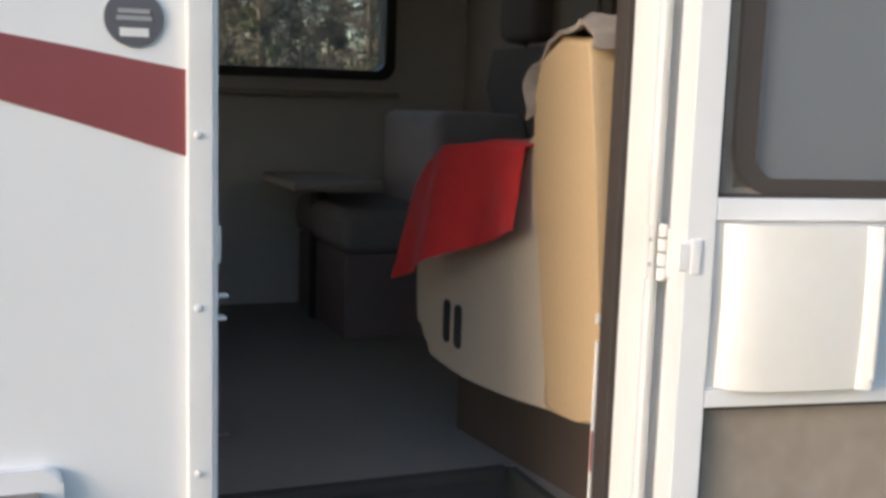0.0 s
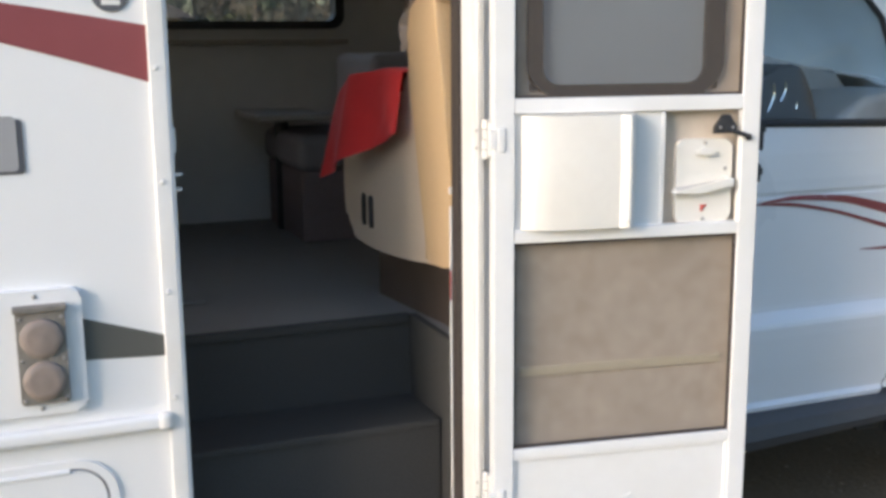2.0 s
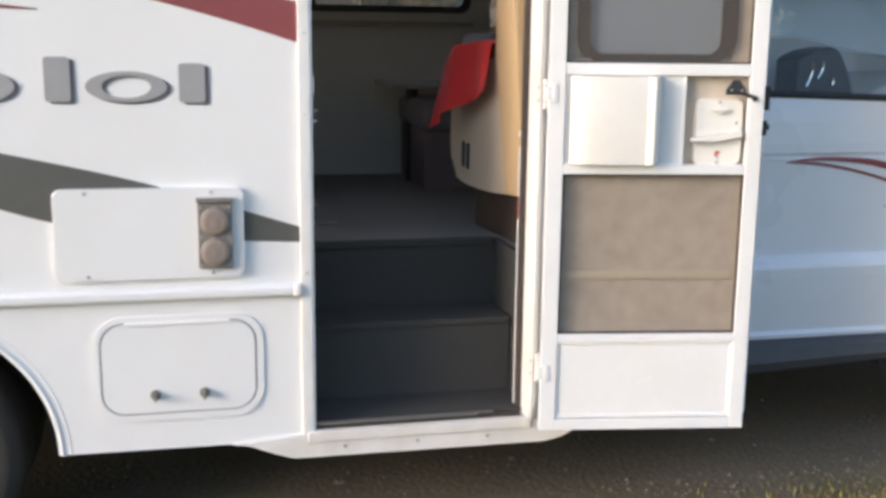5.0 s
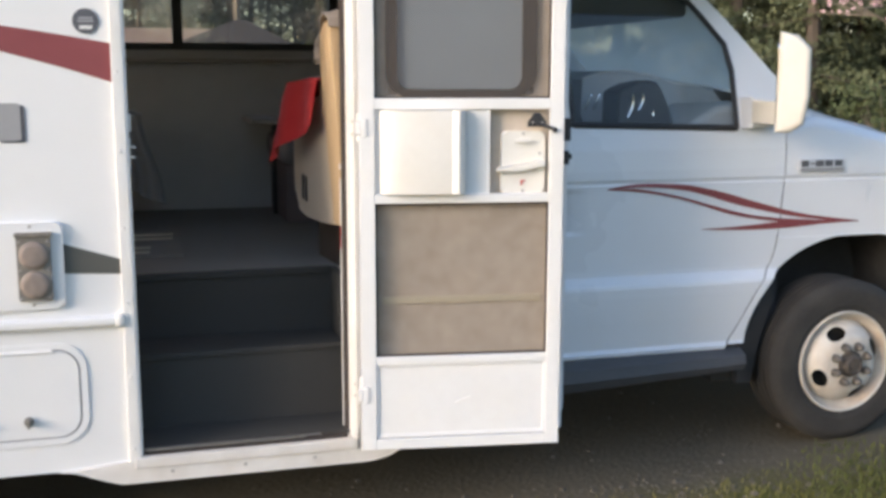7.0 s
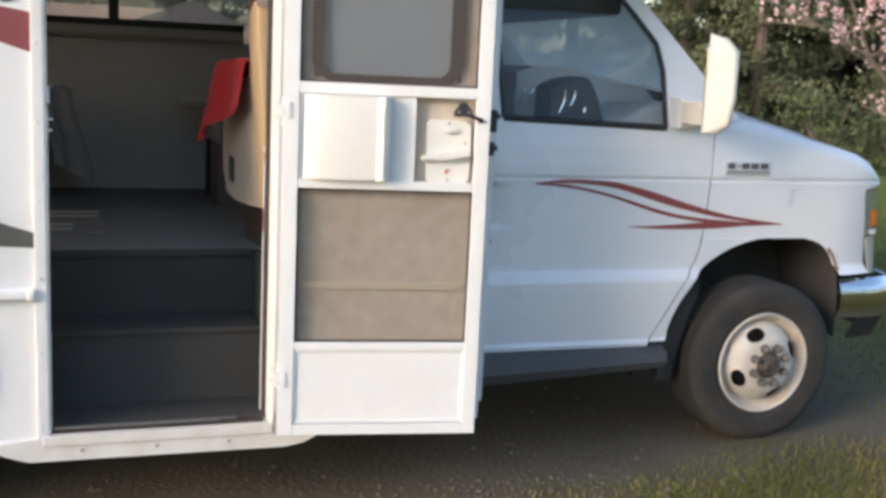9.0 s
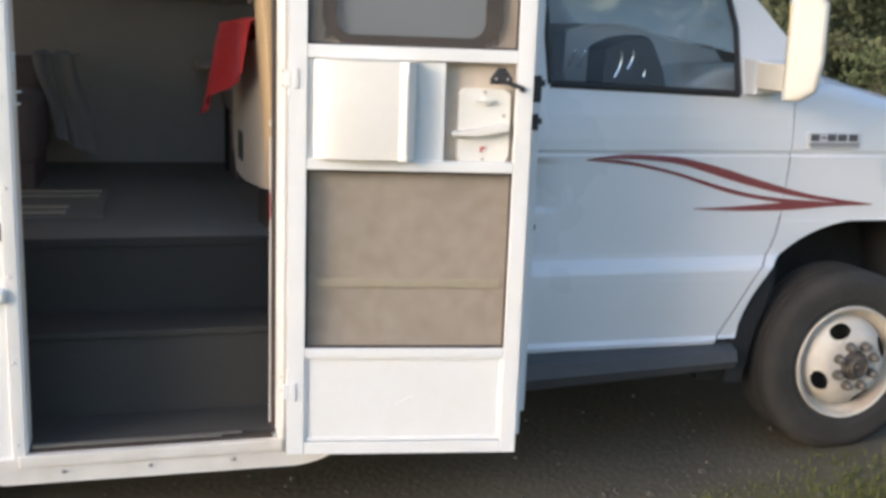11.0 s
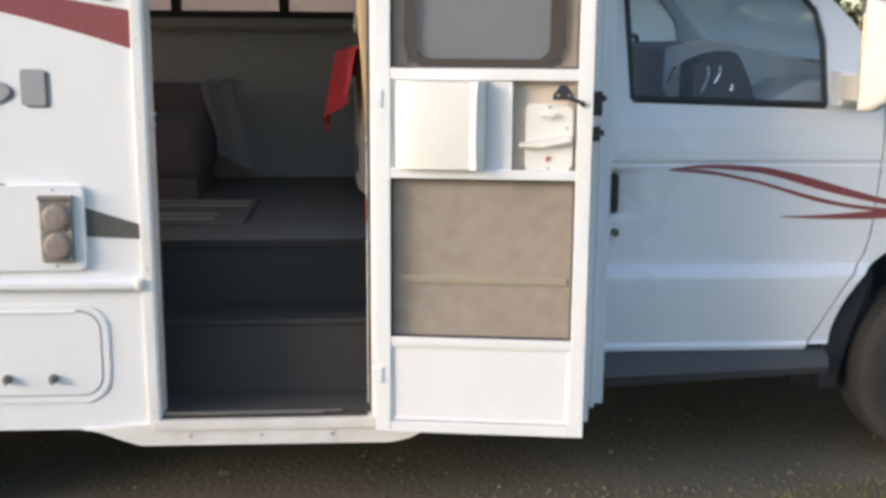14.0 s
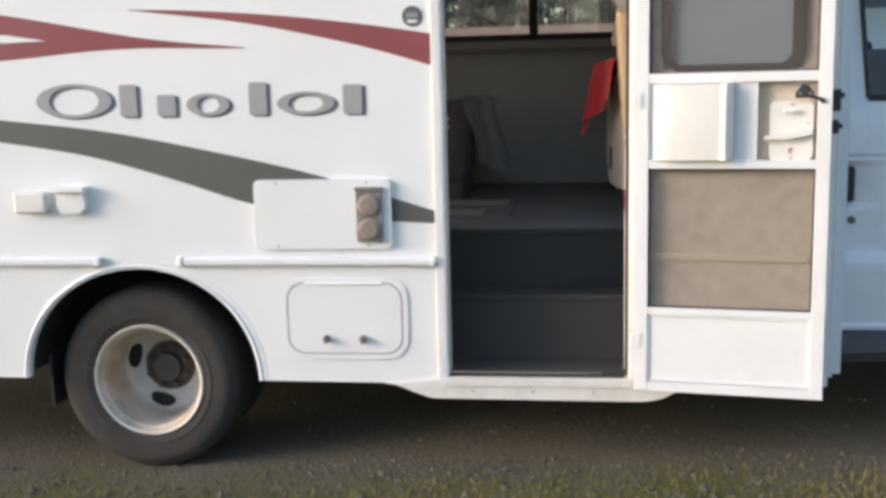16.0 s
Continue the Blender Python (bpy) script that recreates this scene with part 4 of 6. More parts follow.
for y in (0.345, FAR - 0.36):
    bm = bmesh.new()
    box(bm, 1.55, 2.70, y, y + 0.015, 0.44, 1.36)
    cab_part("door_lining", bm, M_BLACK, home)
# bonnet, cowl, nose
bm = bmesh.new()


def hood(u, v):
    x = 2.70 + 0.925 * u
    z = between(x, BONNET) if x > 2.79 else 1.408 + 0.02 * (2.79 - x)
    s = 2 * v - 1
    half = FAR / 2 - side_y(x, z) - 0.034
    return (x, FAR / 2 + s * half, z + 0.100 * (1 - s * s) * (1 - 0.35 * u) + 0.012 * (1 if abs(s) < 0.62 else 0))


sheet(bm, hood, 28, 28)
thicken(bm, 0.006)
cab_part("bonnet", bm, M_CAB, home, "white sloping bonnet", smooth=50)
bm = bmesh.new()
box(bm, 2.71, 2.755, 0.60, 0.67, 1.430, 1.455, 0.008)
cab_part("washer_jet", bm, M_BLACK, home)
bm = bmesh.new()
sheet(bm, lambda u, v: (3.645 - 0.03 * (2 * v - 1) ** 4, 0.58 + (FAR - 1.16) * v, 0.72 + 0.44 * u), 4, 14)
thicken(bm, 0.01)
cab_part("nose_panel", bm, M_CAB, home)
for k in range(6):
    bm = bmesh.new()
    box(bm, 3.67, 3.70, 0.66, FAR - 0.66, 0.80 + 0.05 * k, 0.82 + 0.05 * k, 0.004)
    cab_part("grille_bar", bm, M_CHROME, home)
for flip in (False, True):
    def sy(y):
        return FAR - y if flip else y
    bm = bmesh.new()

    def wrap(u, z, out=0.0):
        """The rounded corner of the nose, from the fender's edge to the front."""
        a = u * math.pi / 2
        x0 = between(z, [(0.742, 3.592), (0.905, 3.549), (0.974, 3.541), (1.118, 3.509)])
        return (x0 + (3.655 + out - x0) * math.sin(a) ** 0.75, sy(0.316 - out + 0.26 * (1 - math.cos(a)) ** 1.5), z)
    sheet(bm, lambda u, v: wrap(u, 0.915 + 0.200 * v), 10, 4)
    thicken(bm, 0.012)
    lamp = cab_part("headlamp", bm, M_LAMP, home, "" if flip else "clear wrap-round headlamp with amber marker", smooth=50)
    bm = bmesh.new()
    sheet(bm, lambda u, v: wrap(0.10 + 0.26 * u, 0.955 + (0.062 + 0.012 * math.sin(3.1 * u)) * v, 0.004), 4, 3)
    cab_part("amber_marker", bm, M_AMBER, lamp, "amber side marker lens")
    bm = bmesh.new()
    sheet(bm, lambda u, v: wrap(0.06 + 0.5 * u, 0.918 + 0.022 * v, 0.004), 4, 2)
    cab_part("bright_strip", bm, M_TRIM, lamp)
    bm = bmesh.new()
    sheet(bm, lambda u, v: wrap(u, 0.742 + 0.166 * v), 10, 4)
    thicken(bm, 0.012)
    cab_part("turn_lamp", bm, M_LENS, home, "" if flip else "grey turn lamp panel under the headlamp", smooth=50)
    bm = bmesh.new()
    line = [Vector((3.43, sy(0.30), 0)), Vector((3.70, sy(0.325), 0)), Vector((3.82, sy(0.43), 0)), Vector((3.87, sy(0.75), 0)), Vector((3.89, FAR / 2, 0))]
    shape = [(0.0, 0.735), (-0.03, 0.72), (-0.035, 0.60), (-0.01, 0.575)]
    path = glide(line, 6)

    def bumper(u, v):
        k = u * (len(path) - 1)
        i = min(int(k), len(path) - 2)
        p = path[i].lerp(path[i + 1], k - i)
        d = (path[i + 1] - path[i]).normalized()
        outward = Vector((d.y, -d.x, 0)) * (1 if not flip else -1)
        o, z = between(v, [(0, -0.03), (0.2, 0.0), (0.5, 0.006), (0.8, 0.0), (1, -0.02)]), 0.718 - 0.180 * v
        q = p + outward * o
        return (q.x, q.y, z)
    sheet(bm, bumper, 24, 8)
    thicken(bm, 0.006)
    cab_part("bumper", bm, M_CHROME, home, "" if flip else "chrome front bumper", smooth=50)
    bm = bmesh.new()
    sheet(bm, lambda u, v: (bumper(0.12 + 0.88 * u, 1)[0] - 0.03 * v, bumper(0.12 + 0.88 * u, 1)[1] + (0.03 if not flip else -0.03) * v, 0.542 - 0.105 * v), 24, 4)
    thicken(bm, 0.006)
    cab_part("bumper_valance", bm, M_BLACK, home)
    # front wheel housing
    bm = bmesh.new()
    zs = [0.46 + (0.912 - 0.46) * math.sin(math.pi / 2 * k / 12) for k in range(13)]
    pts = [(arch_x(z, -1), z) for z in zs] + [(arch_x(z, 1), z) for z in zs[::-1]]
    sheet(bm, lambda u, v: (pts[round(u * 25)][0], sy(0.30 + 0.45 * v), pts[round(u * 25)][1]), 25, 3)
    box(bm, 2.4, 3.6, *sorted((sy(0.72), sy(0.76))), 0.35, 0.95)
    box(bm, 2.40, 2.50, *sorted((sy(0.36), sy(0.76))), 0.30, 0.60)
    cab_part("wheel_housing", bm, M_UNDER, home)
# arch edge flange
bm = bmesh.new()
zs = [0.48 + (0.912 - 0.48) * math.sin(math.pi / 2 * k / 14) for k in range(15)]
pts = [(arch_x(z, -1), z) for z in zs] + [(arch_x(z, 1), z) for z in zs[::-1] if z > 0.75]
pipe(bm, [(x, side_y(x, z) + 0.004, z) for x, z in pts], 0.007)
cab_part("arch_flange", bm, M_CAB, home)
bm = bmesh.new()
pipe(bm, [(arch_x(z, 1) + 0.003, side_y(arch_x(z, 1), z) + 0.001, z) for z in (0.765, 0.785, 0.81, 0.835, 0.86)], 0.008)
cab_part("arch_rust", bm, M_RUST, home, "rust-stained front edge of the wheel arch")
# running board and splash shield
bm = bmesh.new()
prof = [(0.34, 0.462), (0.285, 0.455), (0.245, 0.435), (0.235, 0.40), (0.255, 0.37), (0.34, 0.36)]
low = [bm.verts.new((1.555, y, z - 0.045 * (0.46 - z) / 0.1)) for y, z in prof]
high = [bm.verts.new((2.50, y + 0.01, z)) for y, z in prof]
bm.faces.new(low)
bm.faces.new(high)
for i in range(len(prof)):
    bm.faces.new((low[i], low[(i + 1) % len(prof)], high[(i + 1) % len(prof)], high[i]))
cab_part("running_board", bm, M_STEP, home, "dark grey plastic running board under the cab door", smooth=30)
bm = bmesh.new()
prism(bm, [(2.49, 0.30), (2.56, 0.30), (2.60, 0.50), (2.66, 0.66), (2.62, 0.72), (2.54, 0.55), (2.49, 0.46)], "y", 0.30, 0.33, 0.004)
cab_part("splash_shield", bm, M_BLACK, home)
# cab door furniture
bm = bmesh.new()
prism(bm, rounded(1.612, 1.642, 0.975, 1.118, 0.013), "y", 0.276, 0.305, 0.006)
cab_part("cab_door_handle", bm, M_BLACK, home, "black vertical cab door handle")
bm = bmesh.new()
tube(bm, (1.635, 0.29, 0.905), (1.635, 0.268, 0.905), 0.014, 16)
cab_part("cab_lock", bm, M_NUT, home)
# model plate: chrome plate with plain bars
bm = bmesh.new()
prism(bm, rounded(2.725, 2.955, 1.178, 1.232, 0.006), "y", 0.268, 0.285, 0.003)
plate2 = cab_part("model_plate", bm, M_PLATE, home, "silver model plate with dark bars")
bm = bmesh.new()
box(bm, 2.732, 2.948, 0.265, 0.269, 1.182, 1.196)
cab_part("plate_band", bm, M_LETTER, plate2, smooth=0)
for i, w in enumerate((0.034, 0.018, 0.036, 0.036, 0.036)):
    bm = bmesh.new()
    x = (2.736, 2.782, 2.808, 2.854, 2.902)[i]
    z0, z1 = (1.202, 1.226) if i != 1 else (1.211, 1.217)
    box(bm, x, x + w, 0.264, 0.269, z0, z1, 0.001)
    cab_part("lettering_bar", bm, M_LETTER_DARK, plate2, smooth=0)


def cab_ribbon(upper, lower, out):
    a, b = glide([(x, 0, z) for x, z in upper], 12), glide([(x, 0, z) for x, z in lower], 12)

    def along(line, t):
        k = t * (len(line) - 1)
        i = min(int(k), len(line) - 2)
        return line[i].lerp(line[i + 1], k - i)
    bm = bmesh.new()

    def spot(u, v):
        p = along(a, u).lerp(along(b, u), v)
        return (p.x, side_y(p.x, p.z) - out, p.z)
    sheet(bm, spot, 40, 2)
    cab_part("stripe", bm, M_RED, home, "thin dark red swoosh decal on the cab")


A_UP = [(1.833, 1.132), (1.917, 1.145), (2.017, 1.150), (2.179, 1.143), (2.284, 1.125), (2.395, 1.100), (2.51, 1.069), (2.655, 1.032), (2.773, 1.007), (2.854, 0.995), (2.937, 0.984), (3.053, 0.970)]
A_LOW = [(1.833, 1.130), (1.918, 1.135), (2.022, 1.135), (2.177, 1.121), (2.287, 1.097), (2.40, 1.066), (2.514, 1.038), (2.659, 1.009), (2.775, 0.991), (2.856, 0.981), (2.94, 0.967), (3.053, 0.967)]
B_UP = [(1.833, 1.131), (1.943, 1.132), (2.047, 1.119), (2.181, 1.092), (2.291, 1.063), (2.404, 1.034), (2.517, 1.010), (2.661, 0.992), (2.776, 0.984), (2.856, 0.978), (2.96, 0.970), (3.05, 0.968)]
B_LOW = [(1.833, 1.129), (1.943, 1.121), (2.048, 1.108), (2.182, 1.081), (2.293, 1.050), (2.406, 1.018), (2.519, 0.996), (2.663, 0.977), (2.778, 0.966), (2.858, 0.963), (2.96, 0.966), (3.05, 0.967)]
C_UP = [(2.277, 0.961), (2.384, 0.963), (2.523, 0.970), (2.662, 0.979), (2.777, 0.979), (2.856, 0.979)]
C_LOW = [(2.277, 0.959), (2.386, 0.953), (2.525, 0.950), (2.666, 0.951), (2.781, 0.957), (2.858, 0.963)]
cab_ribbon(A_UP, A_LOW, 0.0030)
cab_ribbon(B_UP, B_LOW, 0.0035)
cab_ribbon(C_UP, C_LOW, 0.0040)

# wing mirror
n_ax, w_ax = Vector((0.82, -0.57, 0)), Vector((0.57, 0.82, 0))
bm = bmesh.new()
base = Vector((2.497, -0.04, 1.540))
m3 = Matrix((n_ax, w_ax, Vector((0, 0, 1)))).transposed().to_4x4()
prism(bm, [(-0.100, -0.182), (-0.045, -0.182), (0.005, -0.150), (0.021, -0.05), (0.018, 0.125), (-0.030, 0.172), (-0.095, 0.188)], "y", -0.04, 0.16, 0.022, 3)
bmesh.ops.transform(bm, matrix=Matrix.Translation(base) @ m3, verts=bm.verts)
mirror = cab_part("wing_mirror", bm, M_CREAM, home, "large ivory wing mirror on a short arm", smooth=40)
bm = bmesh.new()
prism(bm, rounded(-0.015, 0.135, -0.15, 0.155, 0.03), "x", -0.1015, -0.096)
bmesh.ops.transform(bm, matrix=Matrix.Translation(base) @ m3, verts=bm.verts)
cab_part("mirror_glass", bm, M_CHROME, mirror)
bm = bmesh.new()
prism(bm, [(2.452, 1.385), (2.545, 1.380), (2.55, 1.468), (2.452, 1.470)], "y", 0.02, 0.235, 0.014, 3)
cab_part("mirror_arm", bm, M_CREAM, mirror, "short ivory mirror arm")
bm = bmesh.new()
prism(bm, [(2.455, 1.362), (2.60, 1.372), (2.575, 1.478), (2.455, 1.482)], "y", 0.225, 0.33, 0.014, 3)
foot = cab_part("mirror_foot", bm, M_CAB, mirror, "white moulded mirror foot")
bm = bmesh.new()
box(bm, 2.462, 2.52, 0.222, 0.227, 1.381, 1.387)
cab_part("foot_slot", bm, M_BLACK, foot)

# windscreen and cab inside
bm = bmesh.new()
def glazing(u, v):
    return (2.88 - 0.571 * u - 0.12 * (2 * v - 1) ** 2, 0.35 + 0.12 * u + (FAR - 0.70 - 0.24 * u) * v, 1.41 + 0.56 * u)


sheet(bm, lambda u, v: glazing(0.80 * u, v), 8, 16)
screen = cab_part("windscreen", bm, M_WINDSCREEN, home, "hazy windscreen with a dark sun band", smooth=60)
bm = bmesh.new()
sheet(bm, lambda u, v: glazing(0.80 + 0.22 * u, v), 4, 16)
cab_part("sun_band", bm, M_BAND, screen, smooth=60)
bm = bmesh.new()
box(bm, 1.5, 2.22, 0.46, FAR - 0.46, 1.975, 1.995)
cab_part("cab_roof", bm, M_CEILING, home)
bm = bmesh.new()
box(bm, 1.58, 2.30, 0.50, FAR - 0.50, 1.800, 1.972, 0.02)
cab_part("cab_headliner", bm, M_BLACK, home, "dark headliner with the sun visors folded up")
DASH = [(1.955, 1.552), (2.05, 1.578), (2.17, 1.586), (2.30, 1.566), (2.42, 1.532), (2.62, 1.515)]
bm = bmesh.new()
prism(bm, [(2.28, 1.02), (2.20, 1.18), (2.24, 1.36), (2.40, 1.445), (2.68, 1.455), (2.74, 1.42), (2.74, 1.02)], "y", 0.40, 0.80, 0.03, 3)
cab_part("dashboard", bm, M_DASH, home, "grey moulded dashboard")
bm = bmesh.new()
prism(bm, [(2.28, 1.02), (2.05, 1.18), (1.95, 1.40)] + DASH + [(2.70, 1.44), (2.70, 1.02)], "y", 0.80, FAR - 0.42, 0.012, 2)
dash_top = cab_part("dashboard_top", bm, M_DASH, home, "grey raised dashboard behind the hood")
# white pipe laid on the edge as a painted highlight
bm = bmesh.new()
pipe(bm, [(x, 0.801, z + 0.001) for x, z in DASH], 0.0035)
cab_part("dash_highlight", bm, M_TRIM, dash_top, "pale line added as the highlight on the dashboard's edge")
for x in (1.972, 2.012):
    bm = bmesh.new()
    pipe(bm, [(x, 0.797, 1.42), (x + 0.015, 0.795, 1.455), (x + 0.03, 0.797, 1.485)], 0.006)
    cab_part("vent_blade", bm, M_CHROME, dash_top)
bm = bmesh.new()
prism(bm, [(1.955, 1.22), (1.957, 1.495), (1.975, 1.512), (2.04, 1.536), (2.104, 1.548), (2.135, 1.540), (2.156, 1.516), (2.186, 1.45), (2.216, 1.38), (2.24, 1.2)], "y", 0.44, 0.60, 0.012, 3)
binnacle = cab_part("dash_hood", bm, M_BLACK, home, "black moulded hood standing on the dashboard")
for x0, z0, z1, out in ((1.995, 1.40, 1.492, 0.024), (2.045, 1.43, 1.495, 0.02), (2.112, 1.405, 1.43, 0.004)):
    bm = bmesh.new()
    pipe(bm, [(x0 + out * math.sin(2.2 * k / 10), 0.432, z0 + (z1 - z0) * k / 10) for k in range(11)], 0.005)
    cab_part("vent_ring", bm, M_CHROME, binnacle)
bm = bmesh.new()
box(bm, 1.48, 2.6, 0.37, FAR - 0.37, 0.80, 0.84)
cab_part("cab_floor", bm, M_CARPET, home)
bm = bmesh.new()
cwheel = Matrix.Translation((2.0, 1.75, 1.44)) @ Euler((0, radians(-65), 0)).to_matrix().to_4x4()
n = 36
for i in range(n):
    a, b = (2 * math.pi * k / n for k in (i, i + 1))
    tube(bm, cwheel @ Vector((0.19 * math.cos(a), 0.19 * math.sin(a), 0)), cwheel @ Vector((0.19 * math.cos(b), 0.19 * math.sin(b), 0)), 0.014, 8)
for a in (0.4, 2.74, 4.71):
    tube(bm, cwheel @ Vector((0, 0, -0.02)), cwheel @ Vector((0.19 * math.cos(a), 0.19 * math.sin(a), 0)), 0.012, 8)
tube(bm, cwheel @ Vector((0, 0, -0.03)), cwheel @ Vector((0, 0, 0.02)), 0.07, 16)
tube(bm, cwheel @ Vector((0, 0, 0)), cwheel @ Vector((0, 0, -0.3)), 0.04, 12)
cab_part("steering_wheel", bm, M_BLACK, home, "dark steering wheel")


def captain_chair(x, y, mat, label):
    ob = thing("captain_chair", label, "seat", "cab seats", (x, y, 0.84))
    for name, lay in (("seat_cushion", lambda bm: box(bm, -0.25, 0.27, -0.25, 0.25, 0.26, 0.42, 0.05, 3)),
                      ("backrest", lambda bm: prism(bm, [(-0.24, 0.36), (-0.12, 0.36), (-0.22, 0.85), (-0.27, 0.98), (-0.38, 0.98), (-0.40, 0.85)], "y", -0.24, 0.24, 0.04, 3)),
                      ("headrest", lambda bm: box(bm, -0.40, -0.28, -0.14, 0.14, 1.00, 1.18, 0.04, 3)),
                      ("pedestal", lambda bm: box(bm, -0.18, 0.18, -0.18, 0.18, 0.0, 0.26, 0.02))):
        bm = bmesh.new()
        lay(bm)
        part(name, bm, mat if name != "pedestal" else M_BLACK, ob)
    return ob


captain_chair(1.78, 0.85, M_CABSEAT, "charcoal fabric cab seat on a pedestal")
captain_chair(1.72, 1.78, M_CABSEAT, "charcoal fabric driver's seat behind the steering wheel")


# ---- the open entry door and its screen door ----
DOOR = pose(0.779, -0.105, 0.371, 0, 0, -8.7) @ Matrix.Diagonal((0.978, 1, 0.978, 1)) @ pose(0, 0, -0.362)


def door_part(name, bm, mat, parent, label="", smooth=35.0):
    bmesh.ops.transform(bm, matrix=DOOR, verts=bm.verts)
    return part(name, bm, mat, parent, label, smooth)


TOP = 2.10
bm = bmesh.new()
box(bm, -0.048, 0.002, -0.013, 0.013, 0.355, TOP, 0.003)
screen_door = door_part("screen_door", bm, M_ALU, home, "white aluminium screen door standing open")
for name, x0, x1, z0, z1 in (("stile", 0.575, 0.622, 0.355, TOP), ("rail", 0.002, 0.575, 0.355, 0.392), ("rail", 0.002, 0.575, 0.648, 0.675), ("rail", 0.002, 0.575, 1.186, 1.216), ("rail", 0.002, 0.575, 1.489, 1.525), ("rail", 0.002, 0.575, TOP - 0.04, TOP)):
    bm = bmesh.new()
    box(bm, x0, x1, -0.0125, 0.0125, z0, z1, 0.003)
    door_part(name, bm, M_ALU, screen_door)
for x0, x1, z0, z1 in ((0.002, 0.010, 0.395, 0.648), (0.567, 0.575, 0.395, 0.648), (0.010, 0.567, 0.395, 0.403), (0.010, 0.567, 0.640, 0.648)):
    bm = bmesh.new()
    box(bm, x0, x1, -0.008, 0.008, z0, z1, 0.002)
    door_part("bead", bm, M_ALU, screen_door)
bm = bmesh.new()
box(bm, 0.010, 0.567, -0.003, 0.004, 0.403, 0.640)
door_part("kick_panel", bm, M_ALU, screen_door, "white kick panel with a small scuff")
bm = bmesh.new()
prism(bm, [(0.265, 0.505), (0.285, 0.512), (0.318, 0.530), (0.300, 0.524), (0.280, 0.514)], "y", -0.0055, -0.003)
door_part("scuff", bm, M_TRIM, screen_door, smooth=0)
for z0, z1 in ((0.675, 1.186), (1.525, TOP - 0.04)):
    bm = bmesh.new()
    bm.faces.new([bm.verts.new(p) for p in ((0.002, 0.0, z0), (0.575, 0.0, z0), (0.575, 0.0, z1), (0.002, 0.0, z1))])
    door_part("insect_screen", bm, M_SCREEN, screen_door, "fine dark insect screen", smooth=0)
    bm = bmesh.new()
    for a in ((0.002, 0.008, z0, z1), (0.569, 0.575, z0, z1), (0.008, 0.569, z0, z0 + 0.006), (0.008, 0.569, z1 - 0.006, z1)):
        box(bm, a[0], a[1], -0.004, 0.003, a[2], a[3])
    door_part("spline", bm, M_SEAL, screen_door, smooth=0)
# sliding panel with its bulged cover and finger pull
bm = bmesh.new()
box(bm, 0.002, 0.372, -0.002, 0.006, 1.216, 1.489)
door_part("slide_panel", bm, M_ALU, screen_door)
bm = bmesh.new()
curve = [(0.020, -0.004), (0.030, -0.022), (0.050, -0.034), (0.085, -0.041), (0.150, -0.045), (0.215, -0.044), (0.250, -0.042), (0.258, -0.052), (0.272, -0.054), (0.292, -0.030), (0.297, -0.004)]
zs = [1.219 + 0.266 * k / 8 for k in range(9)]
rows = []
for z in zs:
    droop = 0.006 * math.sin(math.pi * (z - 1.219) / 0.266)
    rows.append([bm.verts.new((x, y - droop, z)) for x, y in curve])
for r0, r1 in zip(rows, rows[1:]):
    for i in range(len(curve) - 1):
        bm.faces.new((r0[i], r0[i + 1], r1[i + 1], r1[i]))
bm.faces.new(rows[0])
bm.faces.new(rows[-1])
bmesh.ops.triangulate(bm, faces=[f for f in bm.faces if len(f.verts) > 4])
door_part("slide_cover", bm, M_PLASTIC, screen_door, "bulged ivory plastic slide cover", smooth=50)
bm = bmesh.new()
box(bm, 0.262, 0.274, -0.062, -0.048, 1.235, 1.455, 0.005)
door_part("finger_pull", bm, M_PLASTIC, screen_door)
# bent edge of the slide opening
bm = bmesh.new()
box(bm, 0.370, 0.378, -0.006, 0.020, 1.216, 1.489, 0.001)
door_part("slide_stop", bm, M_ALU, screen_door)
# hinge leaves and triangular latch
for z in (1.432, 0.548):
    bm = bmesh.new()
    box(bm, -0.040, -0.022, -0.018, -0.012, z - 0.028, z + 0.028, 0.003)
    box(bm, -0.060, -0.040, -0.016, -0.006, z - 0.022, z + 0.022, 0.003)
    door_part("hinge_leaf", bm, M_ALU, screen_door)
bm = bmesh.new()
prism(bm, [(0.500, 1.432), (0.560, 1.432), (0.562, 1.448), (0.541, 1.478), (0.521, 1.478), (0.500, 1.448)], "y", -0.016, -0.004, 0.004)
tube(bm, (0.530, -0.014, 1.444), (0.590, -0.020, 1.424), 0.006, 10)
box(bm, 0.582, 0.596, -0.024, -0.012, 1.414, 1.430, 0.004)
latch = door_part("screen_latch", bm, M_BLACK, screen_door, "black triangular screen latch")
for x in (0.515, 0.548):
    bm = bmesh.new()
    ball(bm, (x, -0.016, 1.447), 0.004, 8, 5)
    door_part("screw", bm, M_SCREW, screen_door)

# the solid door behind it
B0, B1 = 0.030, 0.074
bm = bmesh.new()
WIN = (0.048, 0.525, 1.538, 2.02)
for x0, x1, z0, z1 in ((-0.030, WIN[0], 0.400, TOP + 0.02), (WIN[1], 0.632, 0.400, TOP + 0.02), (WIN[0], WIN[1], 0.400, WIN[2]), (WIN[0], WIN[1], WIN[3], TOP + 0.02)):
    box(bm, x0, x1, B0, B1, z0, z1)
bmesh.ops.remove_doubles(bm, verts=bm.verts, dist=0.0001)
entry_door = door_part("entry_door", bm, M_PANEL, home, "entry door folded open, beige textured panel inside", smooth=0)
bm = bmesh.new()
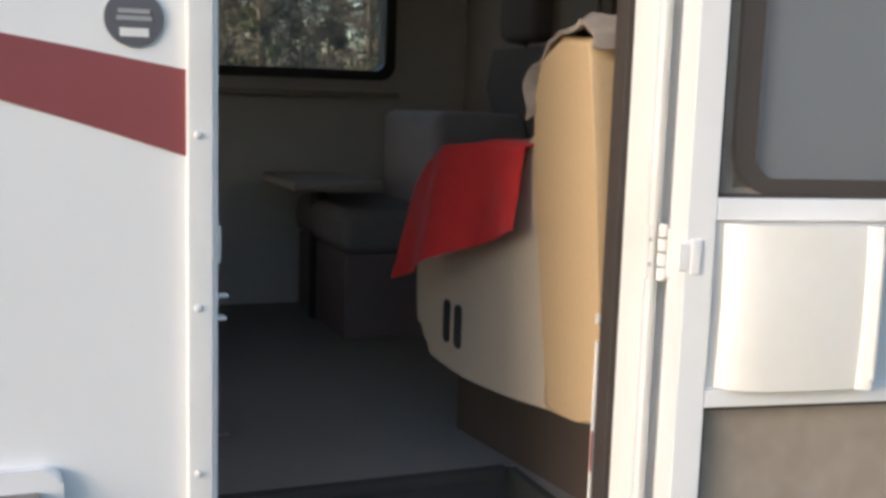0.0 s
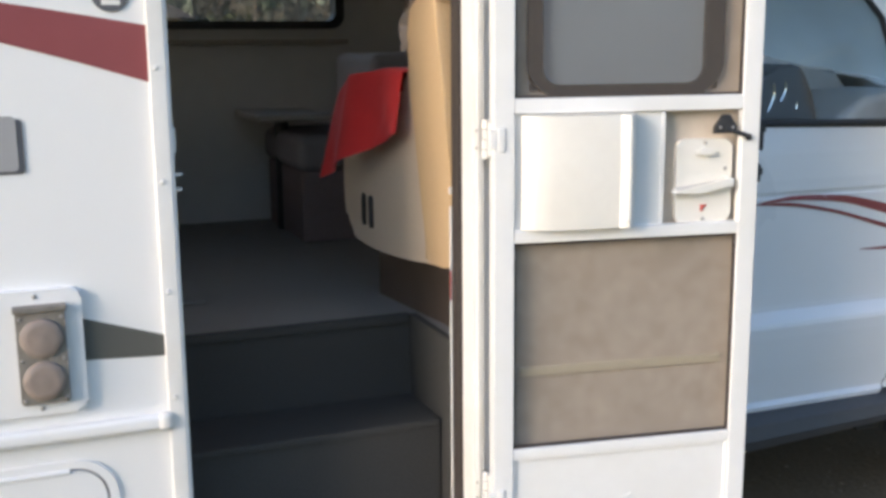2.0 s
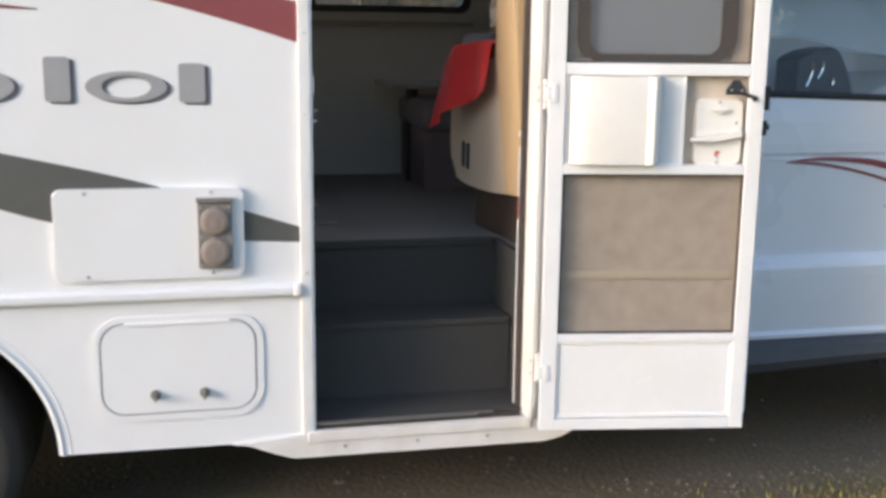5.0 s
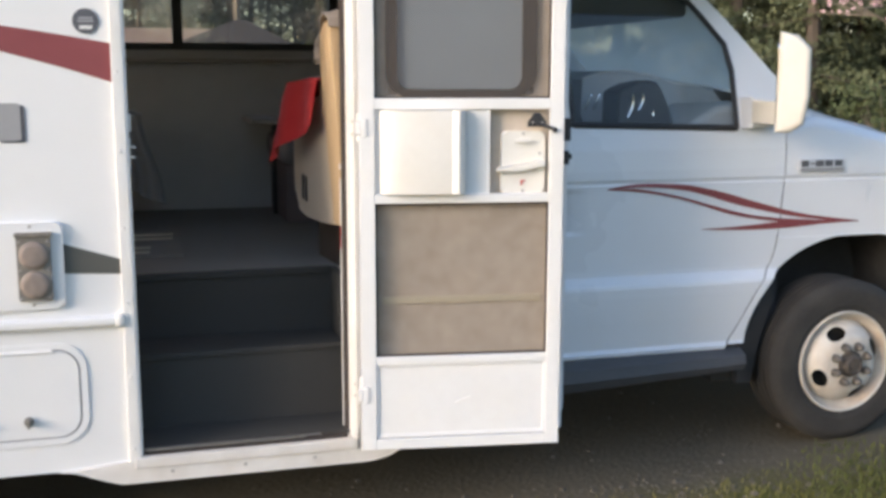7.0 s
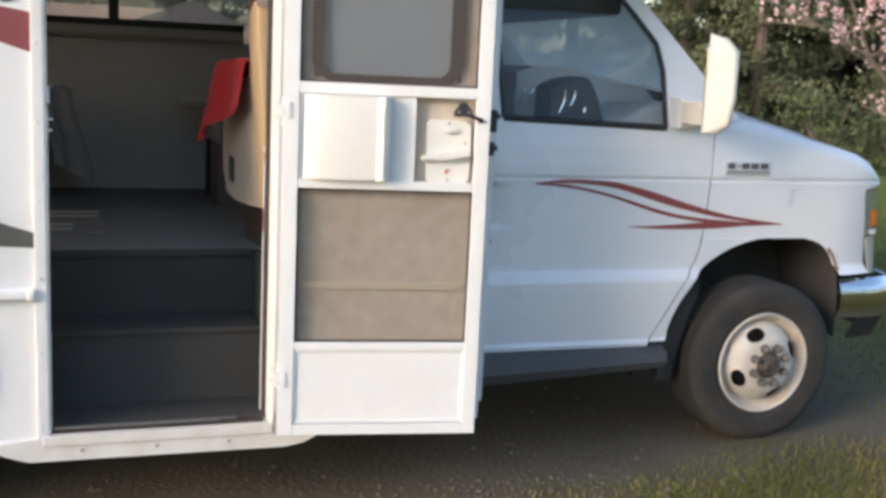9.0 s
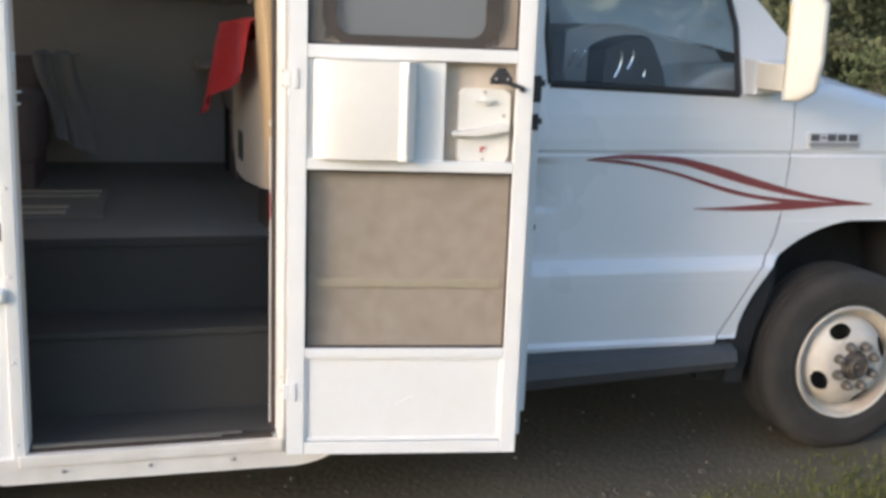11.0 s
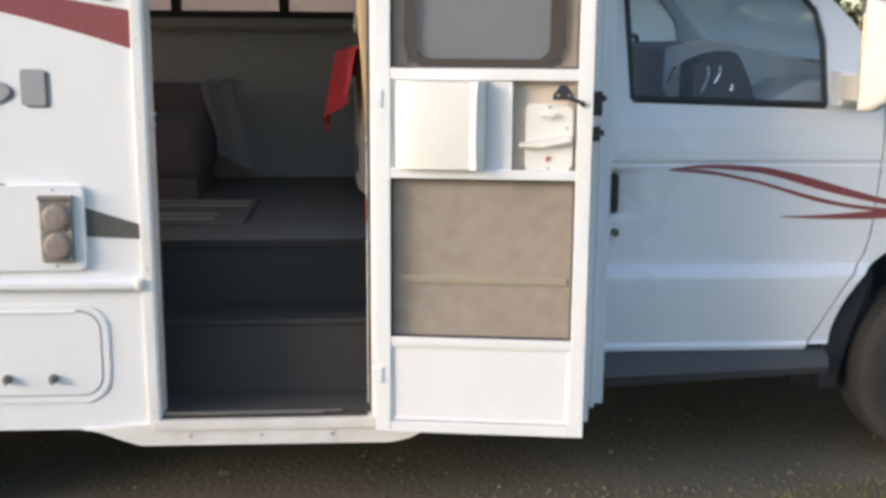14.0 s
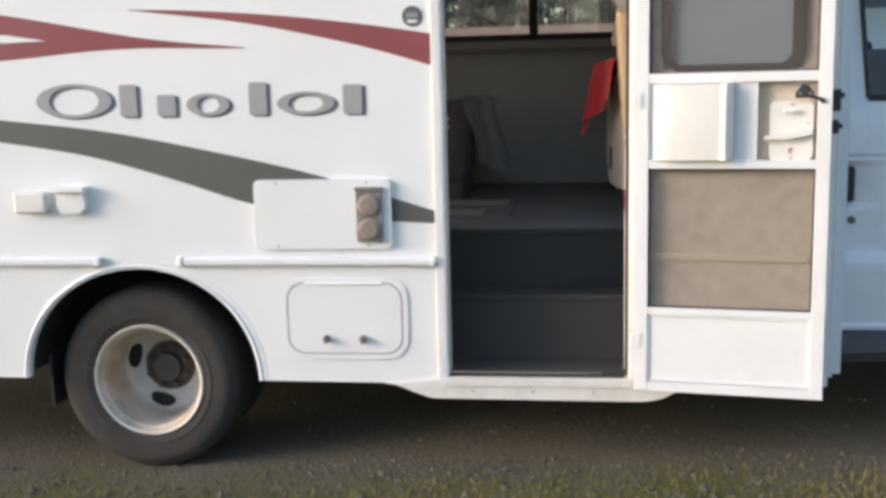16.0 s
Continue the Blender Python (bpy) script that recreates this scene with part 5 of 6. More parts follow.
for x0, x1, z0, z1 in ((-0.034, 0.0, 0.396, TOP + 0.024), (0.605, 0.640, 0.396, TOP + 0.024), (0.0, 0.605, 0.396, 0.43), (0.0, 0.605, TOP - 0.01, TOP + 0.024)):
    box(bm, x0, x1, B0 - 0.006, B1 + 0.004, z0, z1, 0.003)
door_part("door_edge_frame", bm, M_ALU, entry_door, "white aluminium door edge")
bm = bmesh.new()
box(bm, -0.03, 0.636, B1 + 0.001, B1 + 0.006, 0.40, TOP + 0.02)
door_part("outer_skin", bm, M_COACH, entry_door)
bm = bmesh.new()
ring(bm, rounded(WIN[0] - 0.007, WIN[1] + 0.010, WIN[2] - 0.012, WIN[3] + 0.012, 0.08, 8), rounded(WIN[0] + 0.030, WIN[1] - 0.038, WIN[2] + 0.015, WIN[3] - 0.014, 0.042, 8), "y", B0 - 0.014, B0 + 0.01)
window = door_part("door_window", bm, M_WINFRAME, entry_door, "door window with dark bronze rounded frame", smooth=40)
bm = bmesh.new()
prism(bm, rounded(WIN[0], WIN[1], WIN[2], WIN[3], 0.05, 8), "y", B0 + 0.004, B0 + 0.010)
door_part("frosted_pane", bm, M_FROST, entry_door, "grey-blue frosted pane", smooth=0)
bm = bmesh.new()
box(bm, 0.028, 0.560, B0 - 0.008, B0, 0.846, 0.871, 0.004)
door_part("panel_bar", bm, M_BAR, entry_door, "tan bar across the door panel")
# inner lock plate with lever
bm = bmesh.new()
prism(bm, rounded(0.418, 0.563, 1.212, 1.418, 0.018), "y", B0 - 0.020, B0, 0.006)
lock = door_part("lock_plate", bm, M_PLASTIC, entry_door, "ivory lock plate with lever and red flag")
bm = bmesh.new()
prism(bm, [(0.398, 1.293), (0.405, 1.285), (0.470, 1.288), (0.560, 1.300), (0.560, 1.322), (0.530, 1.325), (0.500, 1.308), (0.405, 1.302)], "y", B0 - 0.046, B0 - 0.026, 0.006)
tube(bm, (0.545, B0 - 0.04, 1.312), (0.545, B0 - 0.016, 1.312), 0.014, 12)
door_part("lever", bm, M_PLASTIC, entry_door)
bm = bmesh.new()
tube(bm, (0.490, B0 - 0.03, 1.385), (0.490, B0 - 0.018, 1.385), 0.012, 12)
box(bm, 0.462, 0.512, B0 - 0.036, B0 - 0.028, 1.380, 1.392, 0.003)
door_part("deadbolt_knob", bm, M_PLASTIC, entry_door)
bm = bmesh.new()
prism(bm, [(0.483, 1.242), (0.488, 1.242), (0.488, 1.251), (0.498, 1.254), (0.497, 1.257), (0.483, 1.257)], "y", B0 - 0.024, B0 - 0.019)
door_part("red_flag", bm, M_REDTAG, entry_door, smooth=0)
for x, z in ((0.490, 1.409), (0.490, 1.222), (0.545, 1.345)):
    bm = bmesh.new()
    ball(bm, (x, B0 - 0.020, z), 0.005, 8, 5)
    door_part("screw", bm, M_SCREW, entry_door)
# latch tongues on the door's edge
for z0, z1, dx in ((1.384, 1.458, 0.012), (1.306, 1.352, 0.008)):
    bm = bmesh.new()
    box(bm, 0.615, 0.640 + dx, B0 - 0.012, B0 + 0.024, z0, z1, 0.004)
    box(bm, 0.640, 0.652 + dx, B0, B0 + 0.014, z1 - 0.03, z1 - 0.012, 0.003)
    door_part("latch_tongue", bm, M_BLACK, entry_door, "black latch at the door's edge")


# ---- inside the coach ----
def inside(name, mat, lay, label=""):
    bm = bmesh.new()
    lay(bm)
    return part(name, bm, mat, home, label)


inside("living_floor", M_CARPET, lambda bm: (box(bm, -4.2, 1.44, 0.522, FAR - 0.04, FLOOR - 0.05, FLOOR), box(bm, -4.2, -0.052, 0.036, 0.522, FLOOR - 0.05, FLOOR), box(bm, 0.762, 1.44, 0.036, 0.522, FLOOR - 0.05, FLOOR)), "dark carpeted floor")
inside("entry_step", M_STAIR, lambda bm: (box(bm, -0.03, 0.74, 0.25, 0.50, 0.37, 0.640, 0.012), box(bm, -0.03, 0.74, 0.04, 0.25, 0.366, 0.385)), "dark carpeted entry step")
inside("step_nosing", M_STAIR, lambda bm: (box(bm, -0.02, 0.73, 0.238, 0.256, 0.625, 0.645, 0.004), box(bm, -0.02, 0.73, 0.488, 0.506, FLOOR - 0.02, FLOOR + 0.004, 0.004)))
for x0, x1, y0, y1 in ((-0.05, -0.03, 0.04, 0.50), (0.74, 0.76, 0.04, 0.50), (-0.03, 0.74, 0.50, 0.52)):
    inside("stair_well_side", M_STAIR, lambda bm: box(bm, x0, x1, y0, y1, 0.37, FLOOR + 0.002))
inside("ceiling_panel", M_CEILING, lambda bm: box(bm, -4.18, 1.5, 0.036, FAR - 0.042, 2.40, 2.43))
for x0, x1 in ((-4.18, -0.02), (0.78, 1.43)):
    inside("wall_lining", M_INWALL, lambda bm: box(bm, x0, x1, 0.038, 0.06, FLOOR, 2.4))
inside("wall_lining", M_INWALL, lambda bm: prism(bm, [(-4.18, FLOOR), (1.43, FLOOR), (1.43, 2.4), (1.095, 2.4), (1.095, 1.725), (-0.76, 1.725), (-0.76, 2.4), (-4.18, 2.4)], "y", FAR - 0.06, FAR - 0.042), "brown panelled far wall")
inside("bulkhead_panel", M_BULK, lambda bm: (box(bm, 1.405, 1.43, 1.30, FAR - 0.06, FLOOR, 2.4), box(bm, 1.392, 1.404, 1.36, 1.82, 1.60, 2.05, 0.004), box(bm, 1.392, 1.404, 1.84, 2.30, 1.60, 2.05, 0.004)), "brown panelled bulkhead behind the bench")
inside("wall_ledge", M_CABINET, lambda bm: box(bm, -0.8, 1.12, FAR - 0.12, FAR - 0.06, 1.640, 1.662, 0.004), "thin ledge under the far window")
# far window
win = inside("far_window", M_WINFRAME, lambda bm: (ring(bm, rounded(-0.78, 1.115, 1.705, 2.38, 0.06), rounded(-0.74, 1.075, 1.74, 2.34, 0.04), "y", FAR - 0.075, FAR + 0.004), box(bm, 0.256, 0.308, FAR - 0.07, FAR - 0.01, 1.725, 2.36, 0.004), box(bm, -0.30, -0.25, FAR - 0.07, FAR - 0.01, 1.725, 2.36, 0.004)), "dark framed sliding window in the far wall")
for x0, x1 in ((-0.74, -0.30), (-0.25, 0.256), (0.308, 1.075)):
    bm = bmesh.new()
    box(bm, x0, x1, FAR - 0.040, FAR - 0.036, 1.735, 2.35)
    p = part("pane", bm, M_CLEAR, win, smooth=0)
    p.visible_shadow = False

# tan lounge chair with its back to the door wall
chair = thing("lounge_chair", "tan upholstered lounge chair with high back and curved side", "chair", at=(0.69, 0.06, FLOOR))
# near the camera's first position; scaling about it keeps that view of the chair
EYE_PIVOT = Vector((-0.17, -1.497, 1.679))


def fit_to_view(p):
    """Shift a point of the chair and its cloths to fit the camera's view: scaled towards its first position, more at
    the foot end.
    """
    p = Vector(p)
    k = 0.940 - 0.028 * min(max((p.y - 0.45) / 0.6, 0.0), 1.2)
    q = EYE_PIVOT + (p - EYE_PIVOT) * k
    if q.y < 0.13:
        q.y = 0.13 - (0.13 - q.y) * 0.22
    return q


def chair_part(name, bm, mat, label="", smooth=50):
    fit_in = Matrix.Diagonal((1, 1.157, 1, 1)) if name == "plinth" else pose(0, 0, -0.048) @ Matrix.Diagonal((1, 1.157, 1.04, 1))
    if label or name == "piping":
        # the back's lower corner stands further from the door aisle than its top
        for v in bm.verts:
            v.co.x += 0.052 * min(max((0.85 - v.co.z) / 0.6, 0.0), 1.0) * min(max((0.55 - v.co.y) / 0.40, 0.0), 1.0)
    bmesh.ops.transform(bm, matrix=pose(0.745, 0.155, FLOOR) @ fit_in, verts=bm.verts)
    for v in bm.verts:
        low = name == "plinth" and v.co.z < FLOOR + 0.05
        v.co = fit_to_view(v.co) - chair.location
        if low:
            v.co.z = 0.0
    return part(name, bm, mat, chair, label, smooth)


bm = bmesh.new()
side = [(0.10, 0.212), (0.16, 0.196), (0.40, 0.170), (0.66, 0.166), (0.775, 0.186), (0.815, 0.26), (0.82, 0.40), (0.79, 0.55), (0.70, 0.617), (0.50, 0.637), (0.35, 0.645), (0.275, 0.68), (0.25, 0.78), (0.19, 0.80), (0.12, 0.74), (0.07, 0.60), (0.06, 0.36), (0.07, 0.262), (0.08, 0.226)]
prism(bm, [(p.x, p.y) for p in glide([(y, z, 0) for y, z in side] + [(0.099, 0.2125, 0)], 4)][:-1], "x", 0.0, 0.13, 0.028, 4)
chair_part("arm", bm, M_TAN_OFFSUN, "fabric side in a greyer off-sun tone, with piping and lever slots")
# overlay keeps the sunlit tan on the back, against the greyer side
bm = bmesh.new()
prism(bm, [(0.03, 0.209), (0.13, 0.196), (0.232, 0.185), (0.234, 0.33), (0.244, 0.50), (0.256, 0.66), (0.262, 0.80), (0.236, 0.868), (0.16, 0.909), (0.06, 0.899), (-0.003, 0.833), (-0.034, 0.60), (-0.032, 0.36), (-0.019, 0.26), (0.002, 0.223)], "x", -0.012, 0.13, 0.018, 4)
chair_part("back_cover", bm, M_TAN, "overlay on the chair's back in the sunlit tan")
bm = bmesh.new()
box(bm, 0.10, 0.66, -0.03, 0.27, 0.17, 0.90, 0.06, 4)
chair_part("backrest", bm, M_TAN)
bm = bmesh.new()
box(bm, 0.12, 0.64, 0.22, 0.80, 0.20, 0.46, 0.06, 4)
chair_part("seat_cushion", bm, M_TAN)
bm = bmesh.new()
prism(bm, [(0.0, 0.19), (0.78, 0.20), (0.80, 0.5), (0.7, 0.63), (0.30, 0.66), (0.20, 0.90), (0.0, 0.85)], "x", 0.62, 0.74, 0.03, 3)
chair_part("arm", bm, M_TAN)
bm = bmesh.new()
box(bm, 0.085, 0.70, 0.02, 0.74, 0.0, 0.20, 0.01)
chair_part("plinth", bm, M_PLINTH, "dark brown plinth")
for y in (0.572, 0.632):
    bm = bmesh.new()
    prism(bm, rounded(y - 0.016, y + 0.016, 0.225, 0.325, 0.012), "x", -0.0035, 0.012, 0.002)
    chair_part("lever_slot", bm, M_BLACK, "dark lever slot")
bm = bmesh.new()
seam = glide([(-0.008, 0.258, 0.64), (-0.009, 0.243, 0.50), (-0.009, 0.233, 0.33), (-0.008, 0.232, 0.20)], 8)
pipe(bm, seam, 0.002)
chair_part("piping", bm, M_TAN)


def drape(name, label, category, mat, spot, nu, nv, thick):
    ob = thing(name, label, category)
    bm = bmesh.new()
    sheet(bm, spot, nu, nv)
    thicken(bm, thick)
    part("fabric", bm, mat, ob, smooth=60)
    return ob


# red cloth over the arm: hangs down the side nearest the door aisle
def red_spot(u, v):
    """u along the arm from the back to its front, v from the seat side over the top and down."""
    y = 0.335 + 0.395 * u
    top = between(u, [(0, 1.566), (0.3, 1.566), (0.6, 1.555), (0.8, 1.515), (1, 1.46)])
    low = between(u, [(0, 1.417), (0.35, 1.366), (0.6, 1.325), (0.8, 1.290), (1, 1.262)])
    fold = 0.026 * math.sin(10 * u + 0.6 + 1.5 * v) * max(0.0, v - 0.35) + 0.010 * noise.noise((9 * u, 6 * v, 2.2)) * max(0.0, v - 0.3) + 0.003 * math.sin(15 * u + 2 - 3 * v)
    if v < 0.4:
        x = 0.87 - (0.152 + 0.07 * min(u / 0.6, 1.0)) * v / 0.4
        z = top + 0.006 * math.sin(9 * u)
    else:
        w = (v - 0.4) / 0.6
        x = 0.718 - 0.07 * min(u / 0.6, 1.0) - 0.022 * w - 0.035 * u * u * w - fold
        z = top + (low - top) * w
    y -= 0.10 * max(0, v - 0.4) * (1 - u) * 0.3
    return fit_to_view((x - 0.012, 0.13 + (y - 0.08) * 1.157, 1.542 + (z - 1.573) * 1.137)) + Vector((0.022, 0.03, 0.022))


drape("red_cloth", "bright red cloth draped over the tan chair's arm", "cloth", M_CLOTH, red_spot, 30, 22, 0.003)


def throw_spot(u, v):
    """u from the chair's end along its back, v from behind over the top and down the front."""
    line = [(0.0, (0.050, 1.738)), (0.15, (0.078, 1.775)), (0.35, (0.17, 1.800)), (0.55, (0.30, 1.790)), (0.68, (0.352, 1.745)), (0.82, (0.368, 1.70)), (1.0, (0.376, 1.652))]
    y, z = between(v, [(k, p[0]) for k, p in line]), between(v, [(k, p[1]) for k, p in line])
    lump = noise.noise((7 * u, 5 * v, 1.7)) * 0.030 + noise.noise((17 * u + 3, 9 * v, 4.1)) * 0.016
    hang = max(0.0, 1 - u / 0.08)
    x = 0.722 + 0.62 * u + 0.02 * noise.noise((3.0, 6 * v, 0.4)) + 0.010 * math.sin(11 * v) - 0.016 * hang
    over = 1.0 - abs(2 * v - 1.0)
    return fit_to_view((x, 0.13 + (y - 0.08 + lump * (0.3 + v)) * 1.157, z + max(lump, -0.006) * (0.5 + over) - 0.045 * hang * v - 0.014)) + Vector((0.020, 0.0, 0.016))


drape("throw", "crumpled taupe throw over the chair's back", "throw", M_THROW, throw_spot, 70, 44, 0.006)


# grey dinette bench, maroon skirt and small table by the far wall
bench = thing("bench_seat", "grey fabric bench with a tall back against the far wall", "bench", at=(1.02, 1.85, FLOOR))
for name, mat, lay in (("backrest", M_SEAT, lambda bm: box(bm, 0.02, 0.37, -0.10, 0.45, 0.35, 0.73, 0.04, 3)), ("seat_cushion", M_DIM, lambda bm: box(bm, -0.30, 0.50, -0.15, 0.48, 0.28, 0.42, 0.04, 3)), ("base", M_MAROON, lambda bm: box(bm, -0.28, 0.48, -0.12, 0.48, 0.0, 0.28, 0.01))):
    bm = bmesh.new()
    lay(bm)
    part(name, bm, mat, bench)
table = thing("small_table", "small pale topped table by the bench", "table", at=(0.75, 2.0, FLOOR))
bm = bmesh.new()
box(bm, -0.16, 0.14, -0.20, 0.28, 0.47, 0.50, 0.01)
part("tabletop", bm, M_CABINET, table)
bm = bmesh.new()
tube(bm, (0, 0.1, 0), (0, 0.1, 0.47), 0.03)
part("leg", bm, M_BLACK, table)
# cabinet with a pale blanket and a maroon cover beside the door
cab = thing("cabinet", "low dark wooden cabinet against the far wall", "cabinet", at=(-0.55, 2.05, FLOOR))
bm = bmesh.new()
box(bm, -0.45, 0.35, -0.02, 0.33, 0.0, 0.50, 0.008)
part("body", bm, M_CABINET, cab)
for x in (-0.43, -0.03):
    bm = bmesh.new()
    box(bm, x, x + 0.37, -0.036, -0.022, 0.04, 0.46, 0.006)
    d = part("door", bm, M_CABINET, cab)
sofa = thing("maroon_seat", "dark maroon upholstered seat in the shade", "seat", at=(-0.22, 1.72, FLOOR))
for name, lay in (("seat_cushion", lambda bm: box(bm, -0.30, 0.18, -0.25, 0.30, 0.10, 0.38, 0.05, 3)), ("backrest", lambda bm: box(bm, -0.30, 0.18, 0.18, 0.38, 0.10, 0.51, 0.05, 3)), ("base", lambda bm: box(bm, -0.28, 0.16, -0.22, 0.34, 0.0, 0.12))):
    bm = bmesh.new()
    lay(bm)
    part(name, bm, M_MAROON, sofa)


def blanket_spot(u, v):
    x = -0.075 + 0.165 * u + 0.05 * v - 0.03 * math.sin(5 * v)
    if v < 0.3:
        return (x, 2.08 - 0.35 * v, FLOOR + 0.525 + 0.01 * math.sin(12 * u))
    w = (v - 0.3) / 0.7
    return (x + 0.012 * math.sin(9 * u), 1.915 - 0.012 * math.sin(17 * u + 2 * w) - 0.06 * w - 0.13 * max(0, w - 0.5), FLOOR + 0.52 - (0.34 + 0.08 * u) * w)


drape("blanket", "pale linen blanket hanging over the maroon seat", "blanket", M_PALE, blanket_spot, 20, 20, 0.006)
# striped rug on the floor
rug = thing("striped_rug", "dark rug with thin cream stripes on the floor", "rug", at=(-0.14, 1.22, FLOOR))
bm = bmesh.new()
box(bm, -0.5, 0.36, -0.35, 0.27, 0.001, 0.010, 0.003)
part("rug_body", bm, M_CARPET, rug)
for y, x1 in ((0.20, 0.335), (0.082, 0.33), (-0.16, 0.235), (-0.273, 0.231)):
    bm = bmesh.new()
    box(bm, -0.48, x1, y - 0.022, y + 0.022, 0.010, 0.0135)
    part("stripe", bm, M_STRIPE, rug, "cream stripe")


# ---- ground and surroundings ----
bm = bmesh.new()
AT_X = [-700, -100, -30, -4, 6, 30, 100, 700]
sheet(bm, lambda u, v: (AT_X[round(7 * u)], -700 + 1400 * v, float(slope(AT_X[round(7 * u)]))), 7, 28)
ground = part("ground", bm, M_GROUND, None, smooth=0)
tagged(ground, "dark gravel drive between strips of patchy grass", "ground", kind="structure")


def blades(name, n, area, tall, mat, label, seed, clump=0.0, density=None):
    rng = np.random.default_rng(seed)
    x0, x1, y0, y1 = area
    px, py = rng.uniform(x0, x1, n), rng.uniform(y0, y1, n)
    if density is not None:
        keep = rng.uniform(0, 1, n) < density(px, py)
        px, py = px[keep], py[keep]
    n = len(px)
    h, a, lean, w = rng.uniform(0.4, 1.0, n) * tall, rng.uniform(0, 2 * np.pi, n), rng.uniform(0.1, 0.9, n), rng.uniform(0.0015, 0.0035, n)
    dx, dy = np.cos(a), np.sin(a)
    v = np.zeros((n, 5, 3))
    v[:, 0] = np.c_[px - dy * w, py + dx * w, np.zeros(n)]
    v[:, 1] = np.c_[px + dy * w, py - dx * w, np.zeros(n)]
    mx, my = px + dx * lean * h * 0.35, py + dy * lean * h * 0.35
    v[:, 2] = np.c_[mx + dy * w * 0.7, my - dx * w * 0.7, h * 0.65]
    v[:, 3] = np.c_[mx - dy * w * 0.7, my + dx * w * 0.7, h * 0.65]
    v[:, 4] = np.c_[px + dx * lean * h, py + dy * lean * h, h * (1 - 0.25 * lean)]
    v[:, :, 2] += slope(px)[:, None]
    base = 5 * np.arange(n)[:, None]
    quads, tris = (base + [0, 1, 2, 3]).tolist(), (base + [3, 2, 4]).tolist()
    me = bpy.data.meshes.new(name)
    me.from_pydata(v.reshape(-1, 3).tolist(), [], quads + tris)
    me.materials.append(mat)
    return tagged(new(name, me), label, "grass", kind="stuff")


def near_edge(px, py):
    """Grass grows thick away from the wheels' path and thins out towards it."""
    wave = 0.07 * np.sin(2.3 * px + 0.7) + 0.05 * np.sin(5.1 * px)
    return np.clip((0.05 + wave + 0.04 * px - py) / 0.40, 0.0, 1.0) ** 1.3 * (0.35 + 0.65 * np.clip((px - 0.6) / 2.0, 0.0, 1.0)) * np.clip((px + 4.0) / 2.0, 0.0, 1.0) * np.clip((6.6 - px) / 2.2, 0.0, 1.0) * np.clip((py + 1.9) / 1.1, 0.0, 1.0)


blades("grass", 160000, (-4.0, 6.6, -1.9, 0.35), 0.032, M_GRASS, "short patchy grass along the drive", 3, density=near_edge)
blades("lawn_strip", 130000, (-8.0, 10.0, -8.0, -0.6), 0.055, M_GRASS, "patchy yellow-green lawn beside the drive", 4, density=lambda px, py: np.clip((px + 8.0) / 3.0, 0.0, 1.0) * np.clip((10.0 - px) / 3.0, 0.0, 1.0) * np.clip((py + 8.0) / 3.0, 0.0, 1.0) * np.clip((-0.6 - py) / 0.8, 0.0, 1.0))
blades("verge", 60000, (3.3, 9.0, -0.4, 3.8), 0.034, M_GRASS, "thin grass where the drive runs out", 6, density=lambda px, py: np.clip((px - 3.5 + 0.25 * np.sin(3.1 * py)) / 1.6, 0.0, 0.8))
blades("lawn", 60000, (4.0, 16.0, 3.6, 14.0), 0.07, M_LAWN, "green lawn beyond the drive", 5)


def stones(name, n, area, seed):
    rng = np.random.default_rng(seed)
    x0, x1, y0, y1 = area
    p = np.c_[x0 + (x1 - x0) * rng.beta(1.7, 1.7, n), y0 + (y1 - y0) * rng.beta(1.7, 1.7, n)]
    r = rng.gamma(2.0, 0.0022, n) + 0.002
    unit = np.array([(1, 0, 0), (0, 1, 0), (-1, 0, 0), (0, -1, 0), (0, 0, 1)], float)
    verts, faces = [], []
    for i in range(n):
        jit = 1 + rng.uniform(-0.35, 0.35, (5, 1))
        v = unit * jit * r[i] * np.array([1, 1, 0.7])
        a = rng.uniform(0, 6.28)
        c, s = math.cos(a), math.sin(a)
        v = np.c_[v[:, 0] * c - v[:, 1] * s + p[i, 0], v[:, 0] * s + v[:, 1] * c + p[i, 1], v[:, 2] + 0.001 + slope(p[i, 0])]
        b = 5 * i
        verts += v.tolist()
        faces += [(b, b + 1, b + 4), (b + 1, b + 2, b + 4), (b + 2, b + 3, b + 4), (b + 3, b, b + 4)]
    me = bpy.data.meshes.new(name)
    me.from_pydata(verts, [], faces)
    me.materials.append(M_STONE)
    return tagged(new(name, me), "small loose stones of the gravel drive", "gravel", kind="stuff")


stones("gravel", 500, (-2.6, 5.2, -0.1, 1.6), 8)
stones("loose_gravel", 10000, (-3.4, 3.6, -0.85, 0.2), 9)


# ---- trees ----
def leaf_cloud(bm_verts, bm_faces, rng, centre, radius, n, size, flat=1.0):
    for _ in range(n):
        d = rng.normal(0, 1, 3)
        d /= np.linalg.norm(d) + 1e-6
        p = centre + d * radius * rng.uniform(0.35, 1.0) * np.array([1, 1, flat])
        a, b = rng.normal(0, 1, 3), rng.normal(0, 1, 3)
        a /= np.linalg.norm(a)
        b -= a * (a @ b)
        b /= np.linalg.norm(b)
        s = size * rng.uniform(0.6, 1.4)
        k = len(bm_verts)
        bm_verts += [(p - a * s).tolist(), (p + b * s * 0.5).tolist(), (p + a * s).tolist(), (p - b * s * 0.5).tolist()]
        bm_faces.append((k, k + 1, k + 2, k + 3))


